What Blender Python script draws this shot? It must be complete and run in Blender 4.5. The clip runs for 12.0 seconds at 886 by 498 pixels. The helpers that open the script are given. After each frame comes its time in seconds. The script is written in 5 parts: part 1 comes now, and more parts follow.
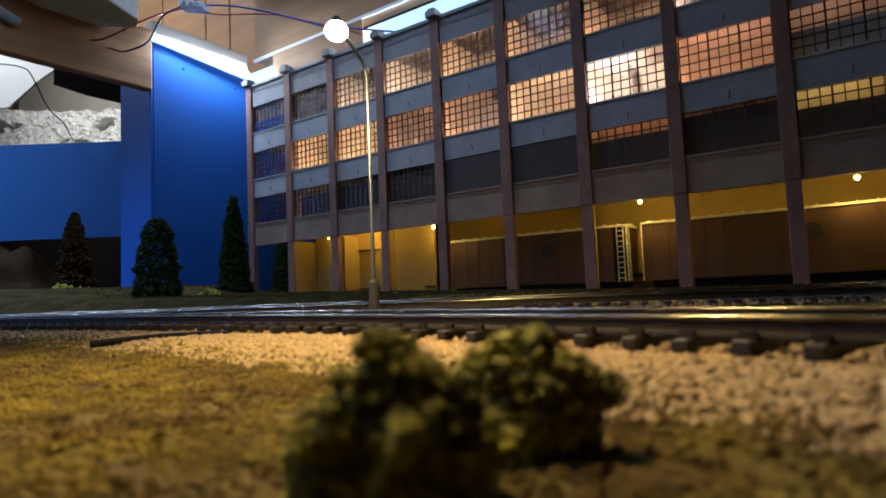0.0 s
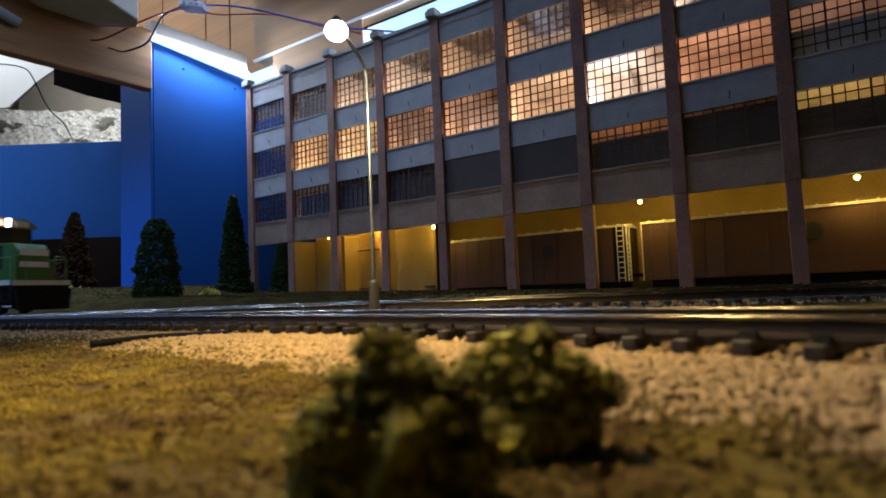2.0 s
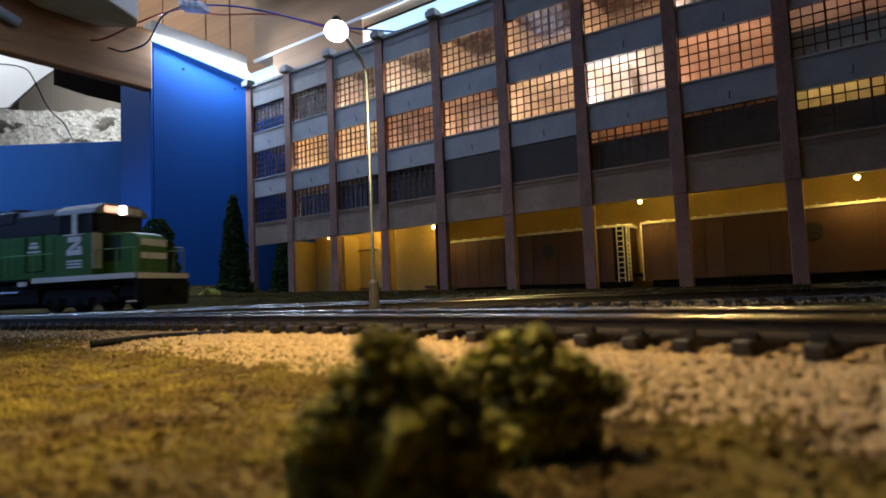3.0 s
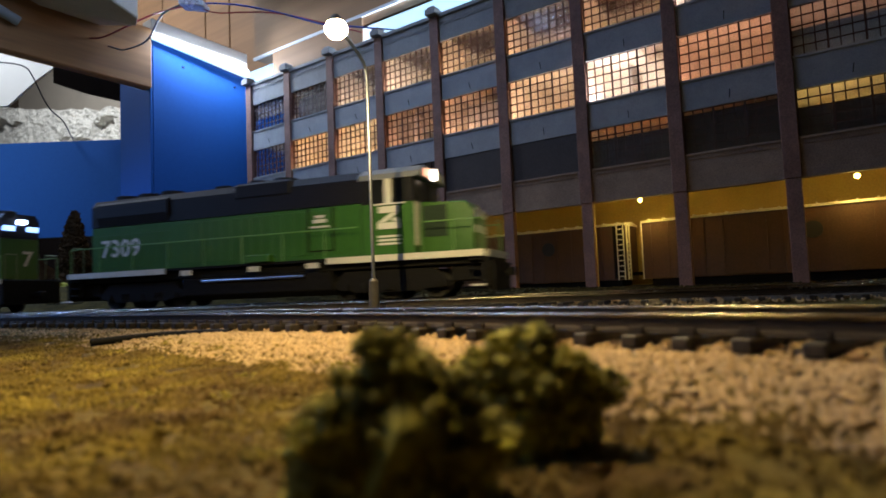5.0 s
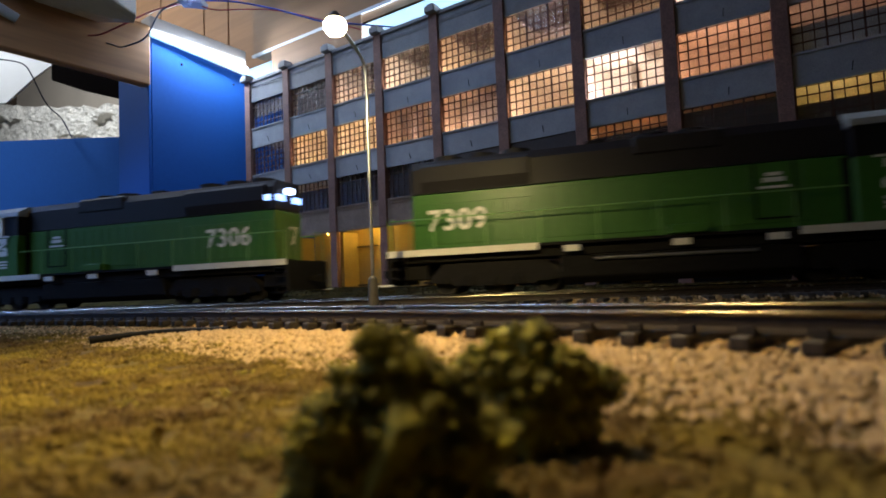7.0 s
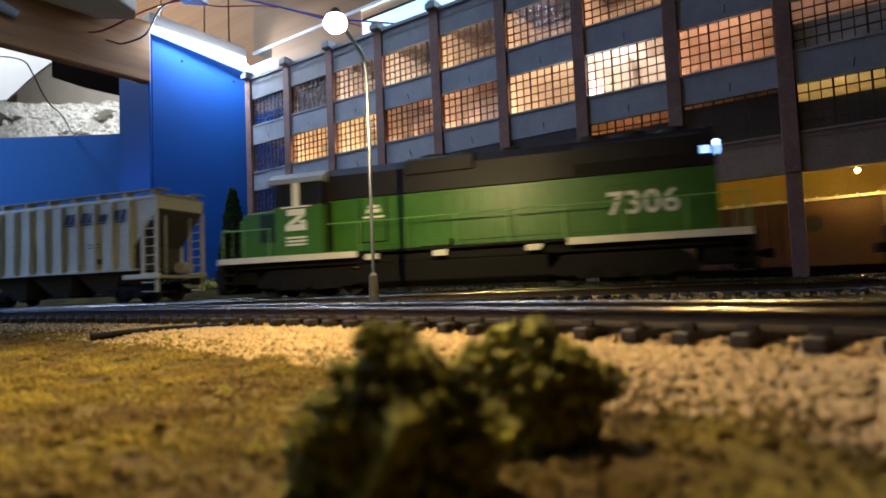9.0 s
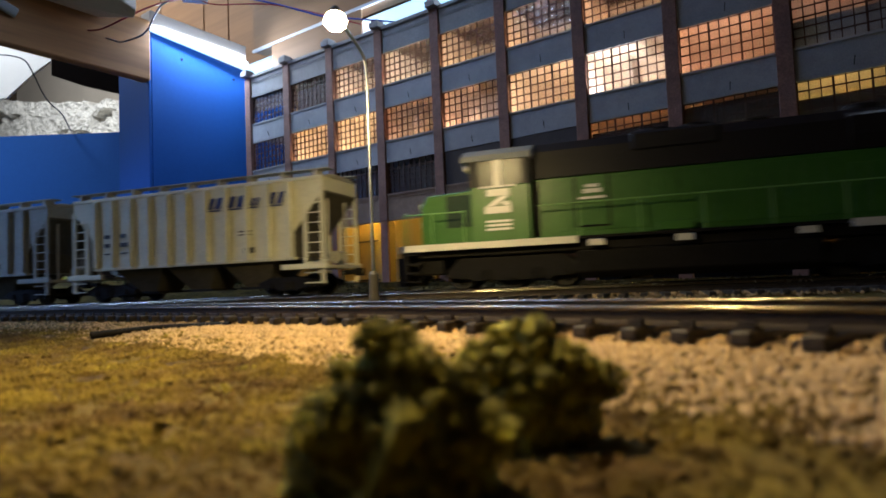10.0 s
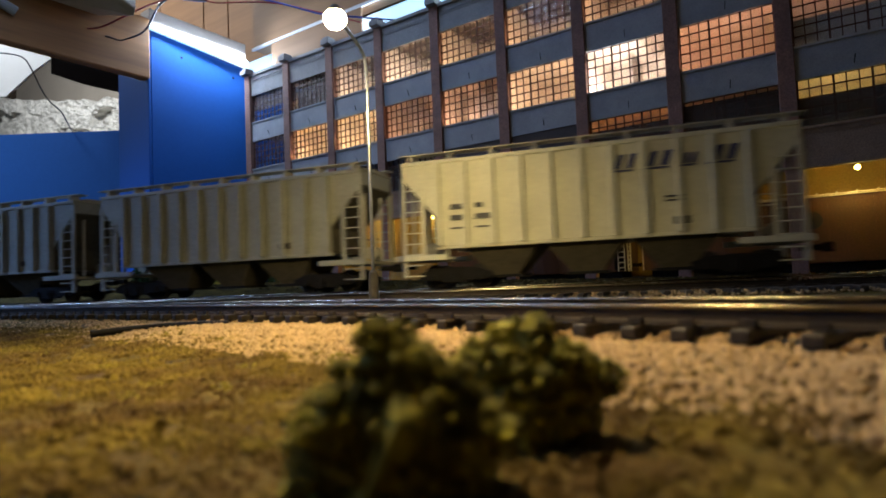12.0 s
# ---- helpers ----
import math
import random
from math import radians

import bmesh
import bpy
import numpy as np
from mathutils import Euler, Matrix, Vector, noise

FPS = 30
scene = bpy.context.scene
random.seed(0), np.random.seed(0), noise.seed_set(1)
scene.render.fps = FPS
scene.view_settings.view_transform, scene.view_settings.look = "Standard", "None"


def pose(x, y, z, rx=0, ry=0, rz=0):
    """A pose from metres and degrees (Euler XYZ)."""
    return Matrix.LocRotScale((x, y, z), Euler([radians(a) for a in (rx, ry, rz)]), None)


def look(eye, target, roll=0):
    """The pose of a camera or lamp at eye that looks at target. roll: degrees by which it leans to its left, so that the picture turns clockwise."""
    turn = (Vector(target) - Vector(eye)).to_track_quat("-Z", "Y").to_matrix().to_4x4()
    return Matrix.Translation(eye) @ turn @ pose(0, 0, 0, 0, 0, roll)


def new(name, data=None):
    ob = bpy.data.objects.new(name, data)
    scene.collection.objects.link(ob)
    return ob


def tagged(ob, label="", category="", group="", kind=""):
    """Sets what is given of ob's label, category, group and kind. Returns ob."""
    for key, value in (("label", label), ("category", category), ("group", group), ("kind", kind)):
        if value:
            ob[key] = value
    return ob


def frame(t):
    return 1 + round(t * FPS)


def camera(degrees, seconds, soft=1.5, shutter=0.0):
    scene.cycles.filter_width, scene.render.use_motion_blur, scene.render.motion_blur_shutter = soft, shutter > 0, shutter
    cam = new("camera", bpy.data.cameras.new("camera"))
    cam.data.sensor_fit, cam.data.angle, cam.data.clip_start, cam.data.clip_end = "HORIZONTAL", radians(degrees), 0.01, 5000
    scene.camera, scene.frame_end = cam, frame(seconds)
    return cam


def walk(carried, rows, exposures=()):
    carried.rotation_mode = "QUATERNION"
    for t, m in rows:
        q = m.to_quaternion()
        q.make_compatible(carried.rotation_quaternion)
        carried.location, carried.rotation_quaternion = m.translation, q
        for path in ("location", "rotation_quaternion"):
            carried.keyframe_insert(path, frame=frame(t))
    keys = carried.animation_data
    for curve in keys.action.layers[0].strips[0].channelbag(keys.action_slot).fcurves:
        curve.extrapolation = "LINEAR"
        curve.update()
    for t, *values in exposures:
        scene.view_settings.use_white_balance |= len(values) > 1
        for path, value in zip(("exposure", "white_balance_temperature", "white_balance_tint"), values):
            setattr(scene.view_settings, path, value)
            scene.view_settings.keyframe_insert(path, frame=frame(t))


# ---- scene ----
cam = camera(74.33, 12.0, soft=1.7, shutter=0.9)
EYE = (0.0, 0.0, 0.0036)


def aim(drop, turn=0.0):
    """The camera's pose: it looks along the yard; drop: how far it has sunk its gaze, turn: to the left, in degrees."""
    yaw, tilt = radians(35.11 + turn), radians(4.02 - drop)
    way = Vector((-math.sin(yaw) * math.cos(tilt), math.cos(yaw) * math.cos(tilt), math.sin(tilt)))
    return look(EYE, Vector(EYE) + way, -2.38)


walk(cam, [(0, aim(0)), (3.2, aim(0)), (4.8, aim(0.15)), (5.5, aim(0.17)), (6, aim(0.32, -0.02)), (6.5, aim(0.33, -0.07)),
           (7.2, aim(0.43, -0.07)), (8.8, aim(0.67)), (9.5, aim(0.75)), (10, aim(0.84)), (10.5, aim(0.91)), (11, aim(0.99)), (12, aim(1.0))],
     exposures=[(0, 0.0), (7.2, 0.02), (8.8, 0.28), (9.5, 0.32), (10, 0.14), (10.5, -0.16), (11, -0.10), (11.5, 0.0), (12, 0.0)])
cam.data.dof.use_dof = True
cam.data.dof.focus_distance = 0.32
cam.data.dof.aperture_fstop = 40

# ---- world and lights ----
world = bpy.data.worlds.new("attic_dark")
scene.world = world
world.use_nodes = True
world.node_tree.nodes["Background"].inputs[0].default_value = (0.35, 0.45, 0.8, 1)
world.node_tree.nodes["Background"].inputs[1].default_value = 0.02


def lamp_light(name, place, colour, watts, size=0.002):
    data = bpy.data.lights.new(name, "POINT")
    data.color, data.energy, data.shadow_soft_size = colour, watts, size
    ob = new(name, data)
    ob.location = place
    return ob


def area_light(name, place, target, colour, watts, sx, sy, spread=180):
    data = bpy.data.lights.new(name, "AREA")
    data.shape, data.size, data.size_y, data.color, data.energy = "RECTANGLE", sx, sy, colour, watts
    data.spread = radians(spread)
    ob = new(name, data)
    ob.matrix_world = look(place, target)
    return ob


AMBER = (1.0, 0.70, 0.17)
LED = (0.62, 0.78, 1.0)


def down_light(name, place, target, colour, watts, degrees, size):
    data = bpy.data.lights.new(name, "SPOT")
    data.color, data.energy, data.spot_size, data.spot_blend, data.shadow_soft_size = colour, watts, radians(degrees), 1.0, size
    ob = new(name, data)
    ob.matrix_world = look(place, target)
    return ob


# the hooded street lamp throws its light downwards
down_light("street_lamp_light", (-0.1056, 0.1061, 0.0682), (-0.1396, 0.1641, 0.0), (1.0, 0.76, 0.32), 0.38, 128, 0.0004)
# unseen neighbour lamp beside the camera, added to light the foreground
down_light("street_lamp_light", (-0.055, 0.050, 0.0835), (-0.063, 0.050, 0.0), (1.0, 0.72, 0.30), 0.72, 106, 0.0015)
# bulbs on the factory floors, low behind the sills: bay, level, colour, watts
for bay, z, c, w in ((1.2, 0.203, (1.0, 0.75, 0.5), 0.004), (2.5, 0.203, (1.0, 0.80, 0.62), 0.045), (3.45, 0.203, (1.0, 0.84, 0.66), 0.075), (4.45, 0.203, (1.0, 0.72, 0.44), 0.045),
                     (5.45, 0.203, (1.0, 0.68, 0.40), 0.036), (6.45, 0.203, (1.0, 0.66, 0.40), 0.036), (7.3, 0.203, (1.0, 0.92, 0.86), 0.09), (8.45, 0.203, (1.0, 0.62, 0.44), 0.022),
                     (1.4, 0.1465, (1.0, 0.68, 0.34), 0.045), (2.45, 0.1465, (1.0, 0.73, 0.40), 0.06), (3.45, 0.1465, (1.0, 0.58, 0.34), 0.018), (4.3, 0.1465, (1.0, 0.62, 0.40), 0.028),
                     (5.45, 0.1465, (1.0, 0.74, 0.48), 0.05), (6.15, 0.1465, (1.0, 0.93, 0.90), 0.17), (7.4, 0.1465, (1.0, 0.56, 0.37), 0.036), (8.45, 0.1465, (1.0, 0.64, 0.50), 0.012),
                     (1.4, 0.094, (1.0, 0.75, 0.5), 0.004), (6.4, 0.094, (1.0, 0.48, 0.22), 0.012), (8.4, 0.094, (1.0, 0.80, 0.30), 0.03)):
    lamp_light("room_light", (-0.5975 + 0.07164 * bay - 0.006, 0.466, z - 0.004), c, w * 1.65, 0.004)
# the second bulb is unseen, added behind the beam to light its bay
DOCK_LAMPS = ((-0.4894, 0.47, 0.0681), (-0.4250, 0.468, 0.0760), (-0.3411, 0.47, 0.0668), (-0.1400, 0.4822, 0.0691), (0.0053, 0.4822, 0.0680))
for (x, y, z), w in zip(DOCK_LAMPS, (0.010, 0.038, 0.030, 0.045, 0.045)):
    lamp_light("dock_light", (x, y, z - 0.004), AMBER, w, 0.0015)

# ---- materials ----
def mat(name, colour, rough=0.6, metal=0.0, grain=0.0, grain_scale=800.0, blotch=0.0, blotch_scale=40.0, bump=0.0, bump_scale=None,
        colour2=None, spec=0.5, emit=None, strength=0.0, transmission=0.0, random_tint=0.0, stretch=(1, 1, 1)):
    m = bpy.data.materials.new(name)
    m.use_nodes = True
    nt = m.node_tree
    N, L = nt.nodes, nt.links
    b = N["Principled BSDF"]
    b.inputs["Roughness"].default_value = rough
    b.inputs["Metallic"].default_value = metal
    b.inputs["Specular IOR Level"].default_value = spec
    b.inputs["Transmission Weight"].default_value = transmission
    c1 = (*colour, 1)
    b.inputs["Base Color"].default_value = c1
    if emit:
        b.inputs["Emission Color"].default_value = (*emit, 1)
        b.inputs["Emission Strength"].default_value = strength
    if grain or blotch or bump or random_tint or colour2:
        tc = N.new("ShaderNodeTexCoord")
        mp = N.new("ShaderNodeMapping")
        mp.inputs["Scale"].default_value = stretch
        L.new(tc.outputs["Object"], mp.inputs["Vector"])
        n1 = N.new("ShaderNodeTexNoise")
        n1.inputs["Scale"].default_value = grain_scale
        n1.inputs["Detail"].default_value = 4
        n2 = N.new("ShaderNodeTexNoise")
        n2.inputs["Scale"].default_value = blotch_scale
        n2.inputs["Detail"].default_value = 5
        n2.inputs["Roughness"].default_value = 0.65
        for n in (n1, n2):
            L.new(mp.outputs["Vector"], n.inputs["Vector"])
        cr = N.new("ShaderNodeValToRGB")
        cr.color_ramp.elements[0].position, cr.color_ramp.elements[1].position = 0.38, 0.64
        c2 = colour2 if colour2 else tuple(c * (1 - 0.5 * blotch) for c in colour)
        cr.color_ramp.elements[0].color, cr.color_ramp.elements[1].color = (*c2, 1), c1
        L.new(n2.outputs["Fac"], cr.inputs["Fac"])
        hs = N.new("ShaderNodeHueSaturation")
        mr = N.new("ShaderNodeMapRange")
        mr.inputs[1].default_value, mr.inputs[2].default_value = 0.3, 0.7
        mr.inputs[3].default_value, mr.inputs[4].default_value = 1 - grain, 1 + grain
        L.new(n1.outputs["Fac"], mr.inputs["Value"])
        last = mr.outputs["Result"]
        if random_tint:
            oi = N.new("ShaderNodeObjectInfo")
            ge = N.new("ShaderNodeNewGeometry")
            ad = N.new("ShaderNodeMath")
            ad.operation = "ADD"
            L.new(oi.outputs["Random"], ad.inputs[0])
            L.new(ge.outputs["Random Per Island"], ad.inputs[1])
            m2 = N.new("ShaderNodeMapRange")
            m2.inputs[1].default_value, m2.inputs[2].default_value = 0.0, 2.0
            m2.inputs[3].default_value, m2.inputs[4].default_value = 1 - random_tint, 1 + random_tint
            L.new(ad.outputs[0], m2.inputs["Value"])
            mu = N.new("ShaderNodeMath")
            mu.operation = "MULTIPLY"
            L.new(last, mu.inputs[0])
            L.new(m2.outputs["Result"], mu.inputs[1])
            last = mu.outputs[0]
        L.new(last, hs.inputs["Value"])
        L.new(cr.outputs["Color"], hs.inputs["Color"])
        L.new(hs.outputs["Color"], b.inputs["Base Color"])
        rr = N.new("ShaderNodeMapRange")
        rr.inputs[3].default_value, rr.inputs[4].default_value = max(0.02, rough - 0.12), min(1, rough + 0.12)
        L.new(n2.outputs["Fac"], rr.inputs["Value"])
        L.new(rr.outputs["Result"], b.inputs["Roughness"])
        if bump:
            n3 = N.new("ShaderNodeTexNoise")
            n3.inputs["Scale"].default_value = bump_scale or grain_scale
            n3.inputs["Detail"].default_value = 3
            L.new(mp.outputs["Vector"], n3.inputs["Vector"])
            bp = N.new("ShaderNodeBump")
            bp.inputs["Strength"].default_value = 1.0
            bp.inputs["Distance"].default_value = bump
            L.new(n3.outputs["Fac"], bp.inputs["Height"])
            L.new(bp.outputs["Normal"], b.inputs["Normal"])
    return m


M = {
    "brick": mat("brick_red_brown", (0.26, 0.14, 0.112), 0.8, grain=0.25, grain_scale=900, blotch=0.5, blotch_scale=60, bump=0.0002),
    "concrete": mat("grey_concrete", (0.35, 0.36, 0.39), 0.8, grain=0.12, grain_scale=1500, blotch=0.35, blotch_scale=50, bump=0.0001),
    "cornice": mat("cornice_grey", (0.30, 0.29, 0.29), 0.8, grain=0.15, grain_scale=1500, blotch=0.35, blotch_scale=60, bump=0.0001),
    "beamgrey": mat("brown_beam_concrete", (0.34, 0.245, 0.19), 0.85, spec=0.2, grain=0.2, grain_scale=1200, blotch=0.5, blotch_scale=45, bump=0.0001),
    "muntin": mat("rust_brown_sash", (0.055, 0.018, 0.010), 0.6, grain=0.2, blotch=0.3, blotch_scale=80),
    "glazing": mat("clear_acetate", (0.93, 0.93, 0.92), 0.18, transmission=1.0, spec=0.3),
    "paper": mat("dark_card_blind", (0.062, 0.050, 0.050), 0.8, grain=0.2, blotch=0.4, blotch_scale=60),
    "room": mat("bare_interior_card", (0.76, 0.65, 0.55), 0.85, grain=0.1, grain_scale=300, blotch=0.4, blotch_scale=25),
    "dockwall": mat("ochre_dock_wall", (0.38, 0.265, 0.085), 0.8, grain=0.1, grain_scale=600, blotch=0.3, blotch_scale=30, bump=0.0001),
    "boxcar": mat("boxcar_red_oxide", (0.105, 0.052, 0.030), 0.6, grain=0.15, blotch=0.4, blotch_scale=60),
    # colour raised to cream so roofs and ladders read as lit by the bulbs
    "boxroof": mat("pale_lit_roof_metal", (0.80, 0.76, 0.64), 0.5, grain=0.2, blotch=0.5, blotch_scale=90),
    "black": mat("grimy_black", (0.011, 0.010, 0.010), 0.75, spec=0.15, grain=0.3, blotch=0.4, blotch_scale=90),
    "hoodblack": mat("satin_black_paint", (0.011, 0.010, 0.014), 0.55, spec=0.3, grain=0.15, blotch=0.3, blotch_scale=60),
    "green": mat("cascade_green_paint", (0.043, 0.150, 0.022), 0.40, grain=0.08, grain_scale=500, blotch=0.25, blotch_scale=45, bump=0.00004),
    "white": mat("white_decal", (0.78, 0.78, 0.74), 0.5, grain=0.05, blotch=0.1),
    "sillwhite": mat("white_sill_stripe", (0.72, 0.70, 0.62), 0.5, grain=0.08, blotch=0.25, blotch_scale=120),
    "hopper": mat("pale_grey_cream_paint", (0.62, 0.60, 0.46), 0.55, grain=0.07, grain_scale=700, blotch=0.3, blotch_scale=50, bump=0.00004),
    "hoppergrey": mat("dull_grey_paint", (0.30, 0.30, 0.265), 0.6, grain=0.1, grain_scale=700, blotch=0.4, blotch_scale=45, bump=0.00004),
    "hopperdirt": mat("dusty_grey_paint", (0.40, 0.38, 0.32), 0.7, grain=0.15, grain_scale=700, blotch=0.5, blotch_scale=60),
    # under-car shade put into the hopper colour
    "hoppershade": mat("shaded_hopper_bottom", (0.085, 0.075, 0.055), 0.8, spec=0.2, grain=0.2, grain_scale=700, blotch=0.5, blotch_scale=60),
    "blue_decal": mat("dark_blue_decal", (0.025, 0.04, 0.16), 0.5, blotch=0.2),
    "dark_decal": mat("black_decal", (0.03, 0.03, 0.035), 0.5, blotch=0.2),
    "rail": mat("nickel_silver_rail", (0.22, 0.195, 0.16), 0.24, metal=1.0, grain=0.1, blotch=0.35, blotch_scale=70),
    "railside": mat("weathered_rail_side", (0.036, 0.028, 0.022), 0.65, spec=0.2, grain=0.2, blotch=0.4, blotch_scale=150),
    "wheel": mat("dark_wheel_steel", (0.020, 0.018, 0.016), 0.55, spec=0.3, grain=0.15, blotch=0.3, blotch_scale=200),
    "tie": mat("dark_brown_tie", (0.034, 0.028, 0.024), 0.6, spec=0.3, grain=0.3, grain_scale=1500, blotch=0.5, blotch_scale=200, bump=0.0001, random_tint=0.4),
    "ballast": mat("tan_ballast", (0.43, 0.305, 0.16), 0.9, grain=0.15, grain_scale=2500, random_tint=0.38, blotch=0.3, blotch_scale=30, bump=0.0001),
    "turf": mat("olive_turf", (0.125, 0.095, 0.022), 0.95, spec=0.1, grain=0.45, grain_scale=900, colour2=(0.070, 0.046, 0.016), blotch_scale=110, bump=0.0006, bump_scale=900),
    # duller turf, darkened further to offset the strong light on the far ground
    "bank": mat("darkened_bank_turf", (0.060, 0.046, 0.016), 0.95, spec=0.0, grain=0.4, grain_scale=500, colour2=(0.030, 0.024, 0.012), blotch_scale=60, bump=0.001, bump_scale=400),
    "ledge": mat("pale_ledge_wood", (0.52, 0.46, 0.40), 0.6, grain=0.08, grain_scale=90, blotch=0.2, blotch_scale=20, stretch=(1, 0.1, 1)),
    "crumb": mat("turf_crumb", (0.205, 0.155, 0.030), 0.95, spec=0.1, grain=0.25, grain_scale=420, random_tint=0.24, colour2=(0.110, 0.072, 0.026), blotch_scale=75),
    "foam": mat("bush_foam", (0.38, 0.34, 0.040), 0.95, grain=0.45, grain_scale=1600, colour2=(0.16, 0.15, 0.024), blotch_scale=330, random_tint=0.4, bump=0.0002),
    "needle": mat("dark_conifer", (0.026, 0.046, 0.016), 0.9, spec=0.05, grain=0.4, random_tint=0.5, blotch=0.4, blotch_scale=120),
    "russet": mat("russet_tree_foliage", (0.050, 0.028, 0.013), 0.9, spec=0.0, grain=0.4, random_tint=0.5, blotch=0.4, blotch_scale=120),
    "bark": mat("bark", (0.07, 0.05, 0.035), 0.9, grain=0.3, blotch=0.4),
    "blue": mat("sky_blue_wall_paint", (0.014, 0.105, 0.43), 0.6, spec=0.15, grain=0.03, grain_scale=200, blotch=0.12, blotch_scale=8, bump=0.00006, bump_scale=300),
    "wood": mat("planed_softwood", (0.34, 0.16, 0.058), 0.6, grain=0.22, grain_scale=90, colour2=(0.20, 0.092, 0.032), blotch_scale=34, stretch=(1, 0.06, 1), bump=0.0002),
    "woodx": mat("brown_ceiling_board", (0.33, 0.18, 0.09), 0.65, grain=0.15, grain_scale=50, colour2=(0.22, 0.115, 0.055), blotch_scale=10, stretch=(0.08, 1, 1), bump=0.0002),
    "darkwood": mat("dark_stained_board", (0.055, 0.035, 0.022), 0.7, grain=0.2, blotch=0.4, blotch_scale=15),
    "plaster": mat("rough_white_stone", (0.80, 0.77, 0.71), 0.9, grain=0.2, grain_scale=160, blotch=0.5, blotch_scale=30, bump=0.004, bump_scale=260),
    "whiteboard": mat("white_painted_board", (0.74, 0.75, 0.76), 0.6, grain=0.04, blotch=0.15, blotch_scale=10),
    "whitewood": mat("pale_painted_joist", (0.52, 0.47, 0.41), 0.6, grain=0.08, blotch=0.3, blotch_scale=20),
    "beige": mat("beige_board", (0.50, 0.44, 0.37), 0.7, grain=0.06, blotch=0.25, blotch_scale=6),
    "void": mat("near_black_matt", (0.010, 0.008, 0.008), 0.9, spec=0.0, grain=0.2, blotch=0.3),
    "steel": mat("bare_steel_post", (0.34, 0.36, 0.41), 0.36, metal=0.9, grain=0.1, blotch=0.3, blotch_scale=200),
    "greybase": mat("grey_plastic_base", (0.045, 0.040, 0.037), 0.6, grain=0.15, blotch=0.3, blotch_scale=200),
    "bulb": mat("lit_bulb", (1, 0.9, 0.7), 0.4, emit=(1.0, 0.80, 0.45), strength=160),
    "amberbulb": mat("lit_amber_bulb", (1, 0.8, 0.4), 0.4, emit=(1.0, 0.66, 0.13), strength=14),
    "ledglow": mat("led_strip_glow", (0.9, 0.95, 1), 0.5, emit=(0.40, 0.73, 1.0), strength=2.2),
    # glow of the strip and, painted in, of the board it lights
    "ledband": mat("led_strip_and_board_glow", (0.85, 0.92, 1), 0.5, emit=(0.36, 0.66, 1.0), strength=1.25),
    "tuft": mat("bright_yellow_tuft", (0.30, 0.25, 0.03), 0.9, grain=0.3, random_tint=0.4, blotch=0.3, blotch_scale=300),
    "tubegrey": mat("grey_plastic_tube", (0.30, 0.33, 0.38), 0.35, blotch=0.2),
    "headlight": mat("lit_headlight", (1, 0.95, 0.9), 0.4, emit=(1.0, 0.80, 0.66), strength=9),
    "numberboard": mat("lit_number_board", (1, 0.9, 0.85), 0.4, emit=(1.0, 0.42, 0.28), strength=1.8),
    "bluelight": mat("lit_cool_headlight", (0.9, 0.95, 1), 0.4, emit=(0.45, 0.62, 1.0), strength=9),
    "blueboard": mat("lit_cool_number_board", (0.8, 0.9, 1), 0.4, emit=(0.25, 0.45, 1.0), strength=3.0),
    "roofgrey": mat("pale_grey_roof_paint", (0.24, 0.25, 0.25), 0.55, grain=0.08, blotch=0.3, blotch_scale=80),
    "railgreen": mat("green_wire_rail", (0.16, 0.36, 0.10), 0.4, blotch=0.2),
    "railwhite": mat("pale_wire_rail", (0.20, 0.26, 0.14), 0.4, blotch=0.2),
    "window": mat("dark_cab_glass", (0.012, 0.014, 0.016), 0.3, spec=0.3),
    "nosepanel": mat("dark_green_panel", (0.012, 0.036, 0.020), 0.6, spec=0.3, grain=0.1, blotch=0.2),
    "mauvecard": mat("mauve_brown_card", (0.20, 0.14, 0.125), 0.8, grain=0.15, blotch=0.3, blotch_scale=50),
    "wire_blue": mat("blue_wire_insulation", (0.02, 0.05, 0.42), 0.35, blotch=0.1),
    "wire_red": mat("red_wire_insulation", (0.30, 0.015, 0.03), 0.35, blotch=0.1),
    "wire_dark": mat("dark_wire_insulation", (0.02, 0.025, 0.06), 0.35, blotch=0.1),
    "clip": mat("clear_plastic_connector", (0.78, 0.84, 0.95), 0.25, transmission=0.4, blotch=0.1),
}


# ---- mesh helpers ----
def bmn():
    return bmesh.new()


def box(bm, x, y, z, sx, sy, sz, m=None):
    """A box centred at x, y, z."""
    mm = Matrix.Translation((x, y, z)) @ Matrix.Diagonal((sx, sy, sz, 1))
    return bmesh.ops.create_cube(bm, size=1, matrix=(m @ mm) if m else mm)["verts"]


def span(bm, x0, x1, y0, y1, z0, z1):
    return box(bm, (x0 + x1) / 2, (y0 + y1) / 2, (z0 + z1) / 2, x1 - x0, y1 - y0, z1 - z0)


def rod(bm, a, b, r, r2=None, seg=10):
    a, b = Vector(a), Vector(b)
    mm = Matrix.Translation((a + b) / 2) @ (b - a).to_track_quat("Z", "Y").to_matrix().to_4x4()
    return bmesh.ops.create_cone(bm, cap_ends=True, segments=seg, radius1=r, radius2=r if r2 is None else r2, depth=(b - a).length, matrix=mm)["verts"]


